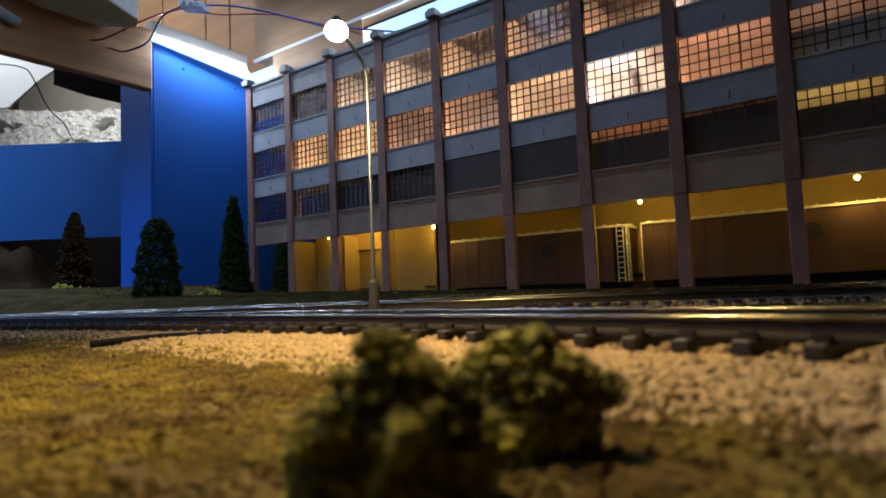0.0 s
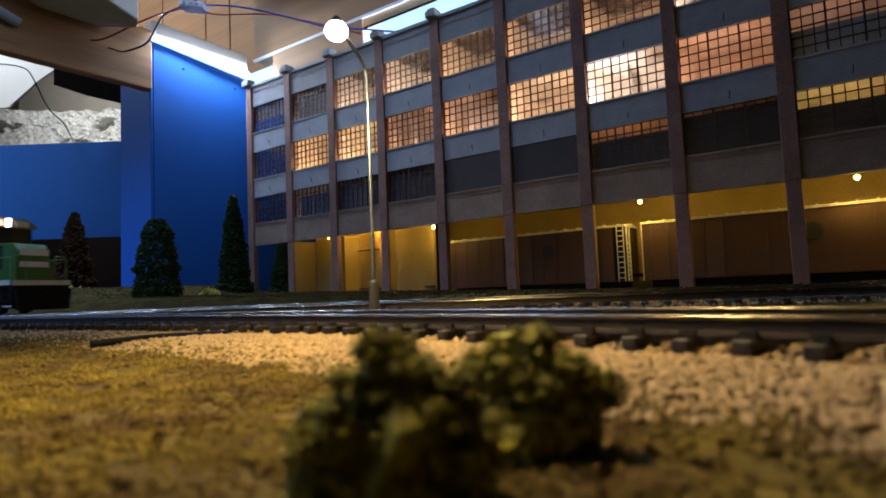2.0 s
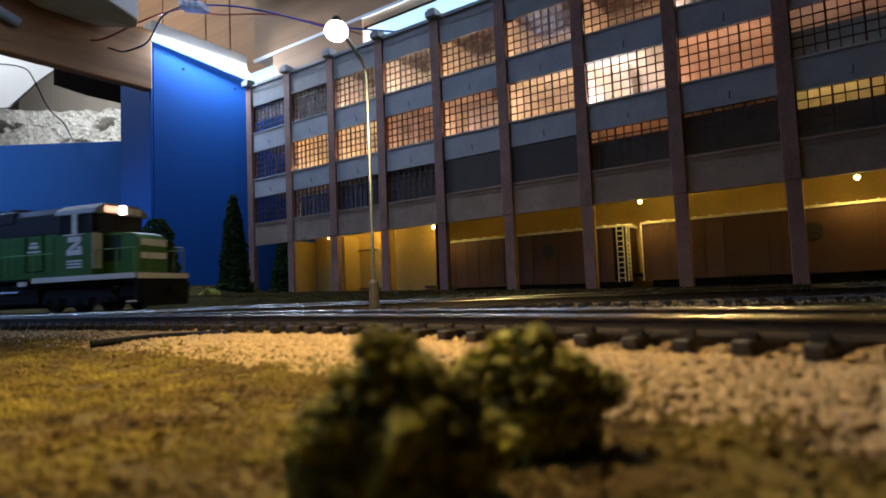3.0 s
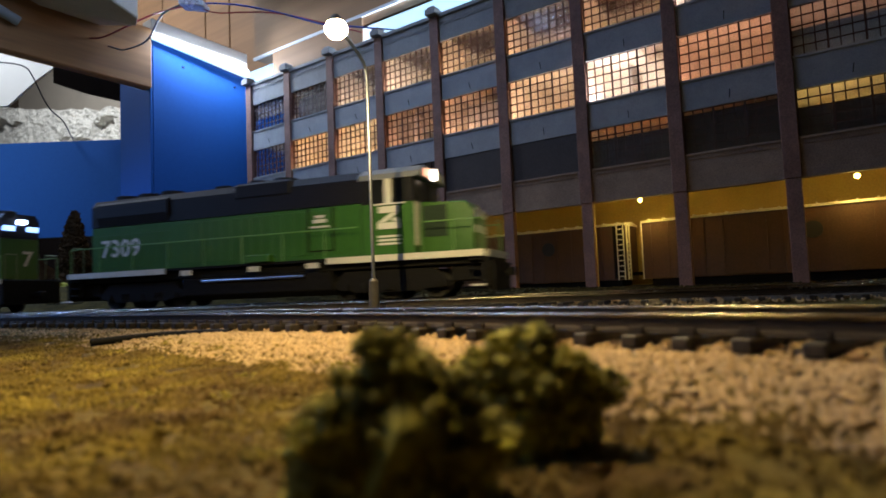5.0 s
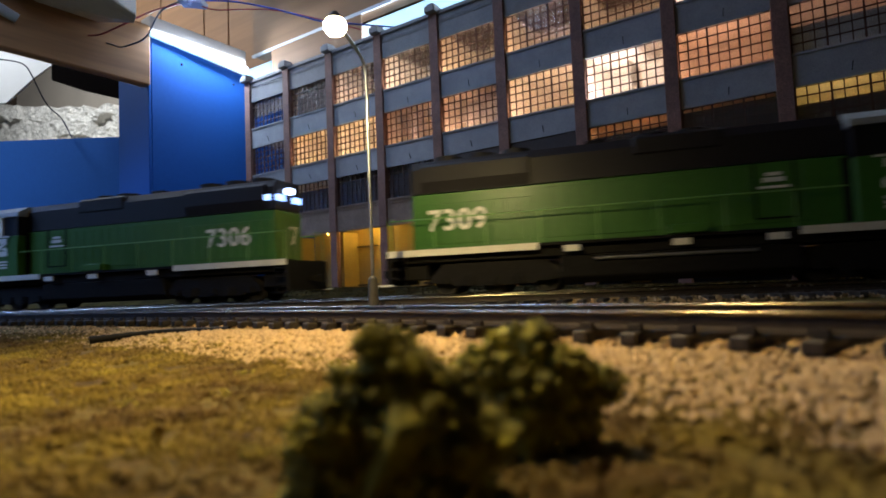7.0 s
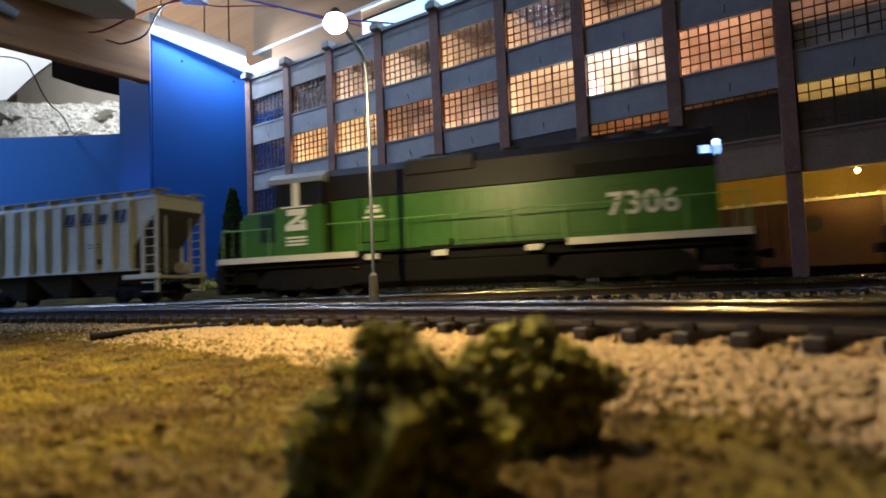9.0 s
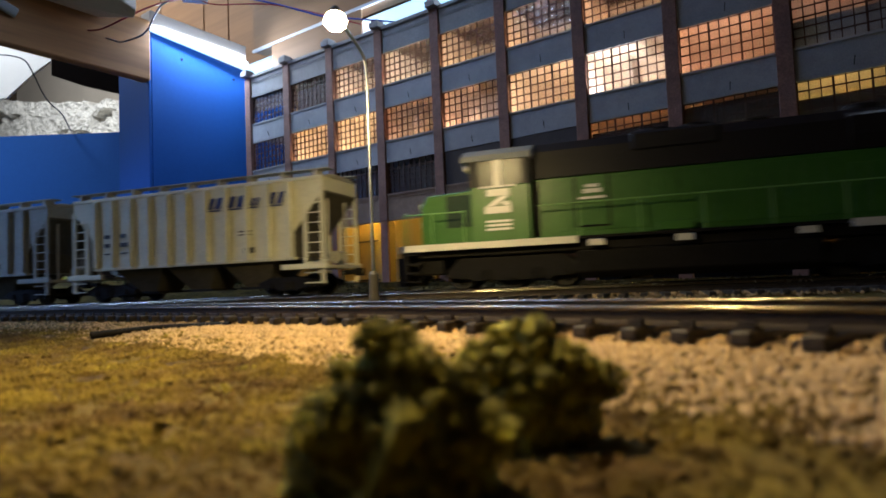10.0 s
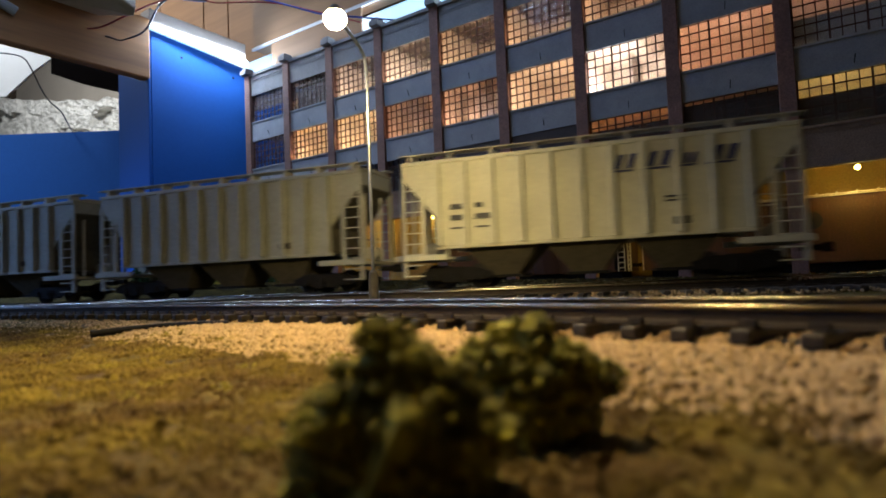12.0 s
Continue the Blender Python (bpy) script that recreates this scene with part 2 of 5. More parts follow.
def prism(bm, poly, y0, y1, axes="xz"):
    """A flat outline, pushed out from y0 to y1. axes: the plane of the outline."""
    def at(a, b, c):
        return {"xz": (a, c, b), "yz": (c, a, b), "xy": (a, b, c)}[axes]
    lo = [bm.verts.new(at(a, b, y0)) for a, b in poly]
    hi = [bm.verts.new(at(a, b, y1)) for a, b in poly]
    n = len(poly)
    faces = [bm.faces.new(lo), bm.faces.new(hi[::-1])]
    for i in range(n):
        faces.append(bm.faces.new((lo[i], hi[i], hi[(i + 1) % n], lo[(i + 1) % n])))
    bmesh.ops.recalc_face_normals(bm, faces=faces)
    return lo + hi


def part(name, bm, material, parent=None, label="", bevel=0.0, scale=None, smooth=False):
    if bevel:
        bmesh.ops.bevel(bm, geom=bm.edges[:], offset=bevel, segments=1, affect="EDGES", clamp_overlap=True)
    if scale:
        bmesh.ops.scale(bm, vec=(scale,) * 3, verts=bm.verts)
    me = bpy.data.meshes.new(name)
    bm.to_mesh(me)
    bm.free()
    me.materials.append(M[material])
    if smooth:
        for p in me.polygons:
            p.use_smooth = True
    ob = new(name, me)
    ob.parent = parent
    if label:
        ob["label"] = label
    return ob


def thing(name, label, category, m=None, group=""):
    ob = new(name)
    ob.empty_display_size = 0.01
    if m is not None:
        ob.matrix_basis = m
    return tagged(ob, label, category, group)


def tube(name, pts, r, material, parent=None, label=""):
    cu = bpy.data.curves.new(name, "CURVE")
    cu.dimensions, cu.bevel_depth, cu.bevel_resolution = "3D", r, 2
    sp = cu.splines.new("NURBS")
    sp.points.add(len(pts) - 1)
    for q, c in zip(sp.points, pts):
        q.co = (*c, 1)
    sp.use_endpoint_u, sp.order_u = True, 3
    cu.materials.append(M[material])
    ob = new(name, cu)
    ob.parent = parent
    if label:
        ob["label"] = label
    return ob


def structure(name, bm, material, label, category, bevel=0.0, kind="structure"):
    return tagged(part(name, bm, material, None, "", bevel), label, category, "", kind)

# ---- ground ----
RISE0, RISE1 = -0.0025, 0.0085
ANG = 16.43
UX, UY = math.cos(radians(ANG)), math.sin(radians(ANG))


def along(s, d, z=0.0):
    """A point s along the main line and d across it, away from the near side."""
    return Vector((UX * s - UY * d, UY * s + UX * d, z))


def near_arc(x):
    """The near track's front rail."""
    return 0.084 - 0.65 + math.sqrt(max(0.0, 0.65 ** 2 - (x + 0.17) ** 2))


def smooth(a, b, v):
    v = min(1.0, max(0.0, (v - a) / (b - a)))
    return v * v * (3 - 2 * v)


def ground_z(x, y):
    front = near_arc(x) if -0.75 < x < 0.4 else 0.0
    z = -0.0062 + 0.0020 * smooth(front - 0.035, front - 0.006, y)
    z += 0.0004 * noise.noise((x * 60, y * 60, 0)) + 0.0005 * noise.noise((x * 210, y * 210, 5)) * smooth(-0.004, -0.02, y - front) + 0.0009 * noise.noise((x * 14, y * 14, 3)) * smooth(0.02, -0.1, y - front)
    d = -UY * x + UX * y
    up = RISE0 + (RISE1 - RISE0) * smooth(0.0, -0.6, x)
    z += (up + 0.0042) * smooth(0.30, 0.345, d) * smooth(0.475, 0.44, y)
    z += 0.012 * smooth(-0.55, -0.62, x) * smooth(0.30, 0.36, d) * smooth(0.62, 0.5, y)
    return z


def build_ground():
    xs = np.concatenate([np.arange(-2.3, -0.7, 0.05), np.arange(-0.7, -0.2, 0.01), np.arange(-0.2, 0.08, 0.0025), np.arange(0.08, 1.01, 0.05)])
    ys = np.concatenate([np.arange(-0.6, 0.0, 0.05), np.arange(0.0, 0.12, 0.0025), np.arange(0.12, 0.62, 0.01), np.arange(0.62, 1.25, 0.05)])
    verts = [(x, y, ground_z(x, y)) for y in ys for x in xs]
    n = len(xs)
    faces = [(j * n + i, j * n + i + 1, (j + 1) * n + i + 1, (j + 1) * n + i) for j in range(len(ys) - 1) for i in range(n - 1)]
    me = bpy.data.meshes.new("ground")
    me.from_pydata(verts, [], faces)
    me.materials.append(M["turf"])
    me.materials.append(M["bank"])
    for p in me.polygons:
        p.use_smooth = True
        if p.center.x < -0.22 and -UY * p.center.x + UX * p.center.y > 0.215:
            p.material_index = 1
    tagged(new("ground", me), "olive brown turf scattered over the layout ground", "ground", "", "structure")


build_ground()

ICO = bmesh.new()
bmesh.ops.create_icosphere(ICO, subdivisions=1, radius=1.0)
ICO_V = np.array([v.co[:] for v in ICO.verts])
ICO.faces.ensure_lookup_table()
ICO_F = np.array([[v.index for v in f.verts] for f in ICO.faces])
ICO.free()


def crumbs(name, places, sizes, material, flat=0.75, rough=0.22, seed=1):
    """Many small lumps in one mesh."""
    rng = np.random.default_rng(seed)
    n = len(places)
    v = np.repeat(ICO_V[None], n, 0) * (1 + rng.normal(0, rough, (n, len(ICO_V), 1)))
    v *= rng.uniform(0.7, 1.3, (n, 1, 3)) * np.array([1, 1, flat])
    a = rng.uniform(0, 6.28, n)
    c, s = np.cos(a)[:, None], np.sin(a)[:, None]
    v = np.stack([v[..., 0] * c - v[..., 1] * s, v[..., 0] * s + v[..., 1] * c, v[..., 2]], -1)
    v = v * np.asarray(sizes)[:, None, None] + np.asarray(places)[:, None, :]
    f = (ICO_F[None] + (np.arange(n) * len(ICO_V))[:, None, None]).reshape(-1, 3)
    me = bpy.data.meshes.new(name)
    me.from_pydata(v.reshape(-1, 3).tolist(), [], f.tolist())
    me.materials.append(M[material])
    return new(name, me)


def build_ballast():
    rng = np.random.default_rng(5)
    pts, sz = [], []
    while len(pts) < 50000:
        x, t = rng.uniform(-0.32, 0.05), rng.uniform(-1, 1)
        y = near_arc(x) + 0.008 + 0.034 * t
        d = y - near_arc(x)
        if d < -0.012 and rng.random() < smooth(-0.010, -0.034 + 0.012 * noise.noise((x * 30, 0, 1)), d) * (1.0 if x < -0.03 else 0.8):
            continue
        if rng.random() < 0.93 * smooth(-0.128, -0.152, x + 0.008 * noise.noise((y * 90, 4, 1))):
            continue
        r = rng.uniform(0.00022, 0.00048)
        top = -0.0038 if -0.0015 < d < 0.0165 else ground_z(x, y)
        pts.append((x, y, top + r * rng.uniform(-0.2, 0.5)))
        sz.append(r)
    ob = crumbs("ballast", pts, sz, "ballast", 0.95, 0.13, 2)
    tagged(ob, "loose tan ballast stones banked along the near track", "gravel", "", "stuff")
    pts, sz = [], []
    for d0 in (0.195, 0.245):
        for _ in range(5000):
            s, d = rng.uniform(-0.65, 0.12), d0 + rng.uniform(-0.021, 0.021)
            p = along(s, d)
            pts.append((p.x, p.y, -0.0034 + rng.uniform(-0.0004, 0.0002)))
            sz.append(rng.uniform(0.0003, 0.0006))
    ob = crumbs("ballast", pts, sz, "ballast", seed=3)
    tagged(ob, "tan ballast between the ties of the yard tracks", "gravel", "", "stuff")


def build_turf():
    rng = np.random.default_rng(9)
    pts, sz = [], []
    while len(pts) < 42000:
        x, y = rng.uniform(-0.20, 0.045), rng.uniform(0.008, 0.085)
        d = y - near_arc(x)
        if d > -0.006 or rng.random() < smooth(-0.028, -0.012, d) or math.hypot(x, y) < 0.017:
            continue
        if noise.noise((x * 260, y * 260, 8)) > 0.32:
            continue
        r = rng.uniform(0.00012, 0.00034) * (1.35 if noise.noise((x * 120, y * 120, 2)) > 0.1 else 0.9)
        pts.append((x, y, ground_z(x, y) + r * 0.3))
        sz.append(r)
    tagged(crumbs("turf", pts, sz, "crumb", 0.9, 0.3, 4), "coarse olive and straw coloured ground foam", "turf", "", "stuff")
    pts, sz = [], []
    for _ in range(34):
        x, y = rng.uniform(-0.14, 0.02), rng.uniform(0.016, 0.075)
        if y - near_arc(x) > -0.012:
            continue
        for _ in range(18):
            a, q = rng.uniform(0, 6.28), rng.random() * 0.0010
            pts.append((x + 2.0 * q * math.cos(a), y + q * math.sin(a), ground_z(x, y) + rng.uniform(0, 0.0005)))
            sz.append(rng.uniform(0.00010, 0.00022))
    tagged(crumbs("tufts", pts, sz, "tuft", 0.9, 0.3, 7), "small bright yellow tufts on the turf", "turf", "", "stuff")
    pts, sz = [], []
    for _ in range(5000):
        x = rng.uniform(-0.62, 0.03)
        y = rng.uniform(0.25, 0.47)
        if not 0.30 < -UY * x + UX * y or y > 0.447:
            continue
        r = rng.uniform(0.0005, 0.0013)
        pts.append((x, y, ground_z(x, y)))
        sz.append(r)
    tagged(crumbs("turf", pts, sz, "bank", 0.7, 0.3, 6), "dull grass strip before the factory", "grass", "", "stuff")


build_ballast()
build_turf()


# ---- tracks ----
def build_track(name, label, path, tie_step, s0, s1, tie_length=0.0285):
    """Rails and ties along path(s), which gives a point on the centre line and the heading."""
    top = thing(name, label, "railway track")
    steps = np.arange(s0, s1, 0.006)
    for side in (-1, 1):
        for nm, prof, material in (("rail", ((-0.0004, -0.0006), (0.0004, -0.0006), (0.00046, -0.00028), (0.00040, -0.00010), (0.00026, -0.00002), (0, 0.00002), (-0.00026, -0.00002), (-0.00040, -0.00010), (-0.00046, -0.00028)), "rail"),
                                   ("rail_web", ((-0.0009, -0.0021), (0.0009, -0.0021), (0.0008, -0.0018), (0.00025, -0.0016), (0.00025, -0.0006), (-0.00025, -0.0006), (-0.00025, -0.0016), (-0.0008, -0.0018)), "railside")):
            bm = bmn()
            rings = []
            for s in steps:
                p, h = path(s)
                nx, ny = -math.sin(h), math.cos(h)
                rings.append([bm.verts.new((p[0] + nx * (side * 0.00825 + a), p[1] + ny * (side * 0.00825 + a), b)) for a, b in prof])
            n = len(prof)
            for r0, r1 in zip(rings, rings[1:]):
                for i in range(n):
                    bm.faces.new((r0[i], r0[(i + 1) % n], r1[(i + 1) % n], r1[i]))
            bm.faces.new(rings[0])
            bm.faces.new(rings[-1][::-1])
            bmesh.ops.recalc_face_normals(bm, faces=bm.faces)
            part(nm, bm, material, top, smooth=nm == "rail")
    bm = bmn()
    box(bm, 0, 0, -0.0030, 0.0020, tie_length, 0.0014)
    bmesh.ops.bevel(bm, geom=bm.edges[:], offset=0.0002, segments=1, affect="EDGES")
    for side in (-1, 1):
        for e in (-1, 1):
            box(bm, 0, side * 0.00825 + e * 0.0011, -0.0018, 0.0016, 0.0006, 0.0007)
    first = part("tie", bm, "tie", top)
    rnd = random.Random(3)
    for i, s in enumerate(np.arange(s0, s1, tie_step)):
        ob = first if i == 0 else new("tie", first.data)
        p, h = path(s)
        ob.parent = top
        ob.location = (p[0], p[1], rnd.uniform(-0.0001, 0.0001))
        ob.rotation_euler = (0, 0, h + rnd.uniform(-0.02, 0.02))
    return top


def arc_path(s):
    th = -s / 0.6583
    return (-0.17 - 0.6583 * math.sin(th), 0.084 - 0.65 + 0.6583 * math.cos(th)), th


def line_path(d):
    return lambda s: (along(s, d)[:2], radians(ANG))


build_track("near_track", "curved flexible track with nickel silver rails in tan ballast", arc_path, 0.0061, -0.28, 0.26, 0.0222)
build_track("middle_track", "straight yard track with shiny rails", line_path(0.195), 0.0061, -0.75, 0.16)
build_track("main_track", "straight yard track that the train runs on", line_path(0.245), 0.0061, -0.75, 0.35)
build_track("dock_track", "track under the factory for the waiting boxcars", lambda s: ((s, 0.512), 0.0), 0.0061, -0.45, 0.1)

# ---- factory ----
BAY, WIN_W, X0, FACE = 0.07164, 0.0614, -0.5975, 0.45
LEVELS = {"top": (0.2068, 0.2402), "middle": (0.1489, 0.1830), "lower": (0.0943, 0.1262)}
BEAM_Z, ROOF_Z, BACK = 0.0670, 0.2705, 0.60
BAYS = 9
# cards fixed behind (or, on two windows, over) the panes: material, extent across and up the window, depth
CARDS = {("top", 0): (("mauvecard", 0, 1, 0.48, 1, 0.003),), ("top", 1): (("mauvecard", 0.11, 1, 0, 0.76, 0.003),),
         ("lower", 1): (("paper", 0.1, 1, 0, 0.75, 0.003),), ("lower", 2): (("paper", 0, 1, 0, 0.82, 0.003),), ("lower", 3): (("paper", 0, 1, 0, 0.78, 0.003),),
         ("lower", 4): (("paper", 0, 1, 0, 1, -0.0014),), ("lower", 5): (("paper", 0, 1, 0, 1, -0.0014),), ("lower", 6): (("paper", 0, 1, 0, 0.74, 0.003),),
         ("lower", 7): (("paper", 0, 1, 0, 0.94, 0.003),), ("lower", 8): (("paper", 0, 1, 0, 0.64, 0.003),), ("middle", 8): (("concrete", 0, 1, 0, 0.58, 0.004),)}


def sash_grid(bm, w, h, cols, rows):
    """One sheet of crossing bars with open panes, given thickness."""
    xs, zs = [], []
    for k in range(cols + 1):
        b = 0.00065 if k % 3 == 0 else 0.00036
        xs += [max(0.0, w * k / cols - b), min(w, w * k / cols + b)]
    for k in range(rows + 1):
        zs += [max(0.0, h * k / rows - 0.0004), min(h, h * k / rows + 0.0004)]
    vs = {}
    for i in range(len(xs) - 1):
        for j in range(len(zs) - 1):
            if i % 2 and j % 2:
                continue
            q = []
            for a, b in ((i, j), (i + 1, j), (i + 1, j + 1), (i, j + 1)):
                if (a, b) not in vs:
                    vs[a, b] = bm.verts.new((xs[a], -0.0005, zs[b]))
                q.append(vs[a, b])
            bm.faces.new(q)
    ret = bmesh.ops.extrude_face_region(bm, geom=bm.faces[:])
    bmesh.ops.translate(bm, verts=[g for g in ret["geom"] if isinstance(g, bmesh.types.BMVert)], vec=(0, 0.001, 0))
    bmesh.ops.recalc_face_normals(bm, faces=bm.faces)


def build_factory():
    top = thing("factory", "brick and concrete factory with lit steel windows over an open dock", "building")
    pw = BAY - WIN_W
    x_end = X0 + BAYS * BAY
    # piers
    for i in range(BAYS + 1):
        xc = X0 + i * BAY - pw / 2
        bm = bmn()
        box(bm, xc, FACE + 0.0025, (ROOF_Z - 0.004 + BEAM_Z) / 2, pw, 0.008, ROOF_Z - 0.004 - BEAM_Z)
        part("pier", bm, "brick", top, "red brown brick pier", 0.0004)
        bm = bmn()
        box(bm, xc, FACE + 0.0005, (BEAM_Z - 0.008) / 2, pw * 0.92, 0.003, BEAM_Z + 0.008)
        part("column", bm, "brick", top, "dock column", 0.0003)
        # ochre backs at 1, 3, 6 and 8 paint those columns' lamplit sides
        bm = bmn()
        deep = 0.0088 if i in (1, 3) else 0.003
        box(bm, xc, FACE + 0.0021 + deep / 2, (BEAM_Z - 0.008) / 2, pw * 0.90, deep, BEAM_Z + 0.008)
        part("pilaster", bm, "dockwall" if i in (1, 3, 6, 8) else "brick", top, "back of the dock column", 0.0003)
        bm = bmn()
        box(bm, xc, FACE, ROOF_Z - 0.001, pw * 1.15, 0.014, 0.006)
        box(bm, xc, FACE, ROOF_Z + 0.003, pw * 0.8, 0.011, 0.003)
        part("pier_cap", bm, "cornice", top, "grey cap", 0.0004)
    # bands between the windows
    for i in range(BAYS):
        xa, xb = X0 + i * BAY, X0 + i * BAY + WIN_W
        for lo, hi, nm in ((BEAM_Z, 0.0943, "beam"), (0.1262, 0.1489, "spandrel"), (0.1830, 0.2068, "spandrel"), (0.2402, ROOF_Z - 0.002, "parapet")):
            bm = bmn()
            span(bm, xa - 0.0002, xb + 0.0002, FACE + 0.0010, FACE + 0.0055, lo, hi)
            span(bm, xa, xb, FACE + 0.0000, FACE + 0.003, hi - 0.0016, hi)
            if nm == "parapet":
                span(bm, xa, xb, FACE - 0.0010, FACE + 0.003, hi - 0.004, hi - 0.0017)
                span(bm, xa, xb, FACE + 0.0004, FACE + 0.003, hi - 0.0122, hi - 0.0110)
                for k in range(24):
                    span(bm, xa + (k + 0.25) * WIN_W / 24, xa + (k + 0.75) * WIN_W / 24, FACE + 0.0003, FACE + 0.002, hi - 0.0105, hi - 0.0085)
            if nm == "beam":
                for k in range(24):
                    span(bm, xa + (k + 0.25) * WIN_W / 24, xa + (k + 0.75) * WIN_W / 24, FACE + 0.0003, FACE + 0.002, hi - 0.005, hi - 0.0035)
            part(nm, bm, {"parapet": "cornice", "beam": "beamgrey"}.get(nm, "concrete"), top)
        for lo in (0.1262, 0.1830):
            bm = bmn()
            rod(bm, (xa + WIN_W * 0.52, FACE + 0.001, lo + 0.004), (xa + WIN_W * 0.535, FACE - 0.002, lo + 0.009), 0.0003, seg=6)
            part("rod", bm, "black", top, "small dark bracket")
    # windows: one mesh of bars, one of glazing, shared
    first = {}
    for nm, (lo, hi) in LEVELS.items():
        h = hi - lo
        for i in range(BAYS):
            if nm not in first:
                bm = bmn()
                sash_grid(bm, WIN_W, h, 9, 5)
                w = part("window", bm, "muntin", top, "rust brown steel sash with many small panes")
                bm = bmn()
                box(bm, WIN_W / 2, 0.0012, h / 2, WIN_W, 0.0003, h)
                g = part("pane", bm, "glazing", w)
                g.visible_shadow = False
                first[nm] = (w, g)
            else:
                w = new("window", first[nm][0].data)
                w["label"] = first[nm][0]["label"]
                w.parent = top
                g = new("pane", first[nm][1].data)
                g.parent = w
                g.visible_shadow = False
            w.location = (X0 + i * BAY, FACE + 0.0030, lo)
            for card, u0, u1, v0, v1, y0 in CARDS.get((nm, i), ()):
                bm = bmn()
                span(bm, WIN_W * u0 + 0.0002, WIN_W * u1 - 0.0002, y0, y0 + 0.0006, h * v0 + 0.0002, h * v1 - 0.0002)
                part("blind", bm, card, w, "card behind the panes")
    # floors, partitions, back wall
    for z in (0.0885, 0.1370, 0.1940):
        bm = bmn()
        span(bm, X0 - 0.008, x_end, FACE + 0.007, BACK, z - 0.002, z)
        part("floor_slab", bm, "room", top)
    bm = bmn()
    span(bm, X0 - 0.008, x_end, FACE + 0.006, BACK, 0.252, 0.255)
    part("roof", bm, "darkwood", top)
    bm = bmn()
    span(bm, X0 + 0.98 * BAY, x_end - 0.002, 0.530, 0.533, 0.0885, 0.252)
    part("back_wall", bm, "room", top)
    bm = bmn()
    span(bm, x_end - 0.002, x_end, FACE + 0.006, BACK, 0.0, 0.255)
    part("end_wall", bm, "brick", top)
    # added at the bay lines to keep each bay's light to itself
    for lo, hi in ((0.137, 0.192), (0.194, 0.252), (0.0885, 0.135)):
        for i in (range(1, BAYS) if lo > 0.1 else (1, 2, 6, 8)):
            bm = bmn()
            xa = X0 + i * BAY - pw / 2
            span(bm, xa - 0.001, xa + 0.001, FACE + 0.012, 0.530, lo, hi)
            part("light_partition", bm, "room", top)
    # shelf and table that show against the panes
    for i, z0, z1, xa, xb in ((6, 0.137, 0.180, 0.028, 0.031), (7, 0.1505, 0.153, 0.030, 0.060), (3, 0.150, 0.182, 0.020, 0.026), (8, 0.194, 0.230, 0.020, 0.045), (4, 0.137, 0.178, 0.016, 0.058)):
        bm = bmn()
        span(bm, X0 + i * BAY + xa, X0 + i * BAY + xb, FACE + 0.02, FACE + 0.05, z0, z1)
        part("fitting", bm, "room", top, "card fitting inside a lit room")
    # dock
    bm = bmn()
    span(bm, X0 + 2.5 * BAY, x_end, 0.555, 0.558, -0.008, 0.0865)
    part("dock_wall", bm, "dockwall", top, "ochre dock wall")
    bm = bmn()
    span(bm, X0 + 0.98 * BAY, -0.352, 0.485, 0.488, -0.008, 0.0865)
    part("dock_wall", bm, "dockwall", top, "ochre wall close behind the columns")
    # partitions added behind the columns; the second stops light between bays
    for i in (1, 2):
        bm = bmn()
        xa = X0 + i * BAY - pw / 2
        span(bm, xa - 0.003, xa + 0.003, FACE + 0.0112, 0.4848, -0.006, BEAM_Z)
        part("dock_light_partition", bm, "dockwall", top)
    for xa, xb, za, zb in ((-0.487, -0.4260, 0.0508, 0.0520), (-0.487, -0.4260, 0.0076, 0.0092), (-0.3640, -0.3522, 0.0066, 0.0088)):
        bm = bmn()
        span(bm, xa, xb, 0.4822, 0.4848, za, zb)
        part("dock_rail", bm, "darkwood", top, "dark rail on the dock wall")
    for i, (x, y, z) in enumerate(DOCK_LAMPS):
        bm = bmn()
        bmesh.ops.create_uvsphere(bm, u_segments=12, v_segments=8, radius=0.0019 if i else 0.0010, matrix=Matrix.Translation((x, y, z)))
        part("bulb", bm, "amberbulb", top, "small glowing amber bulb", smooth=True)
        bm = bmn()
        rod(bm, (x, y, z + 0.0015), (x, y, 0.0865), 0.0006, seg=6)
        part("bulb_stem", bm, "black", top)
    return top


build_factory()


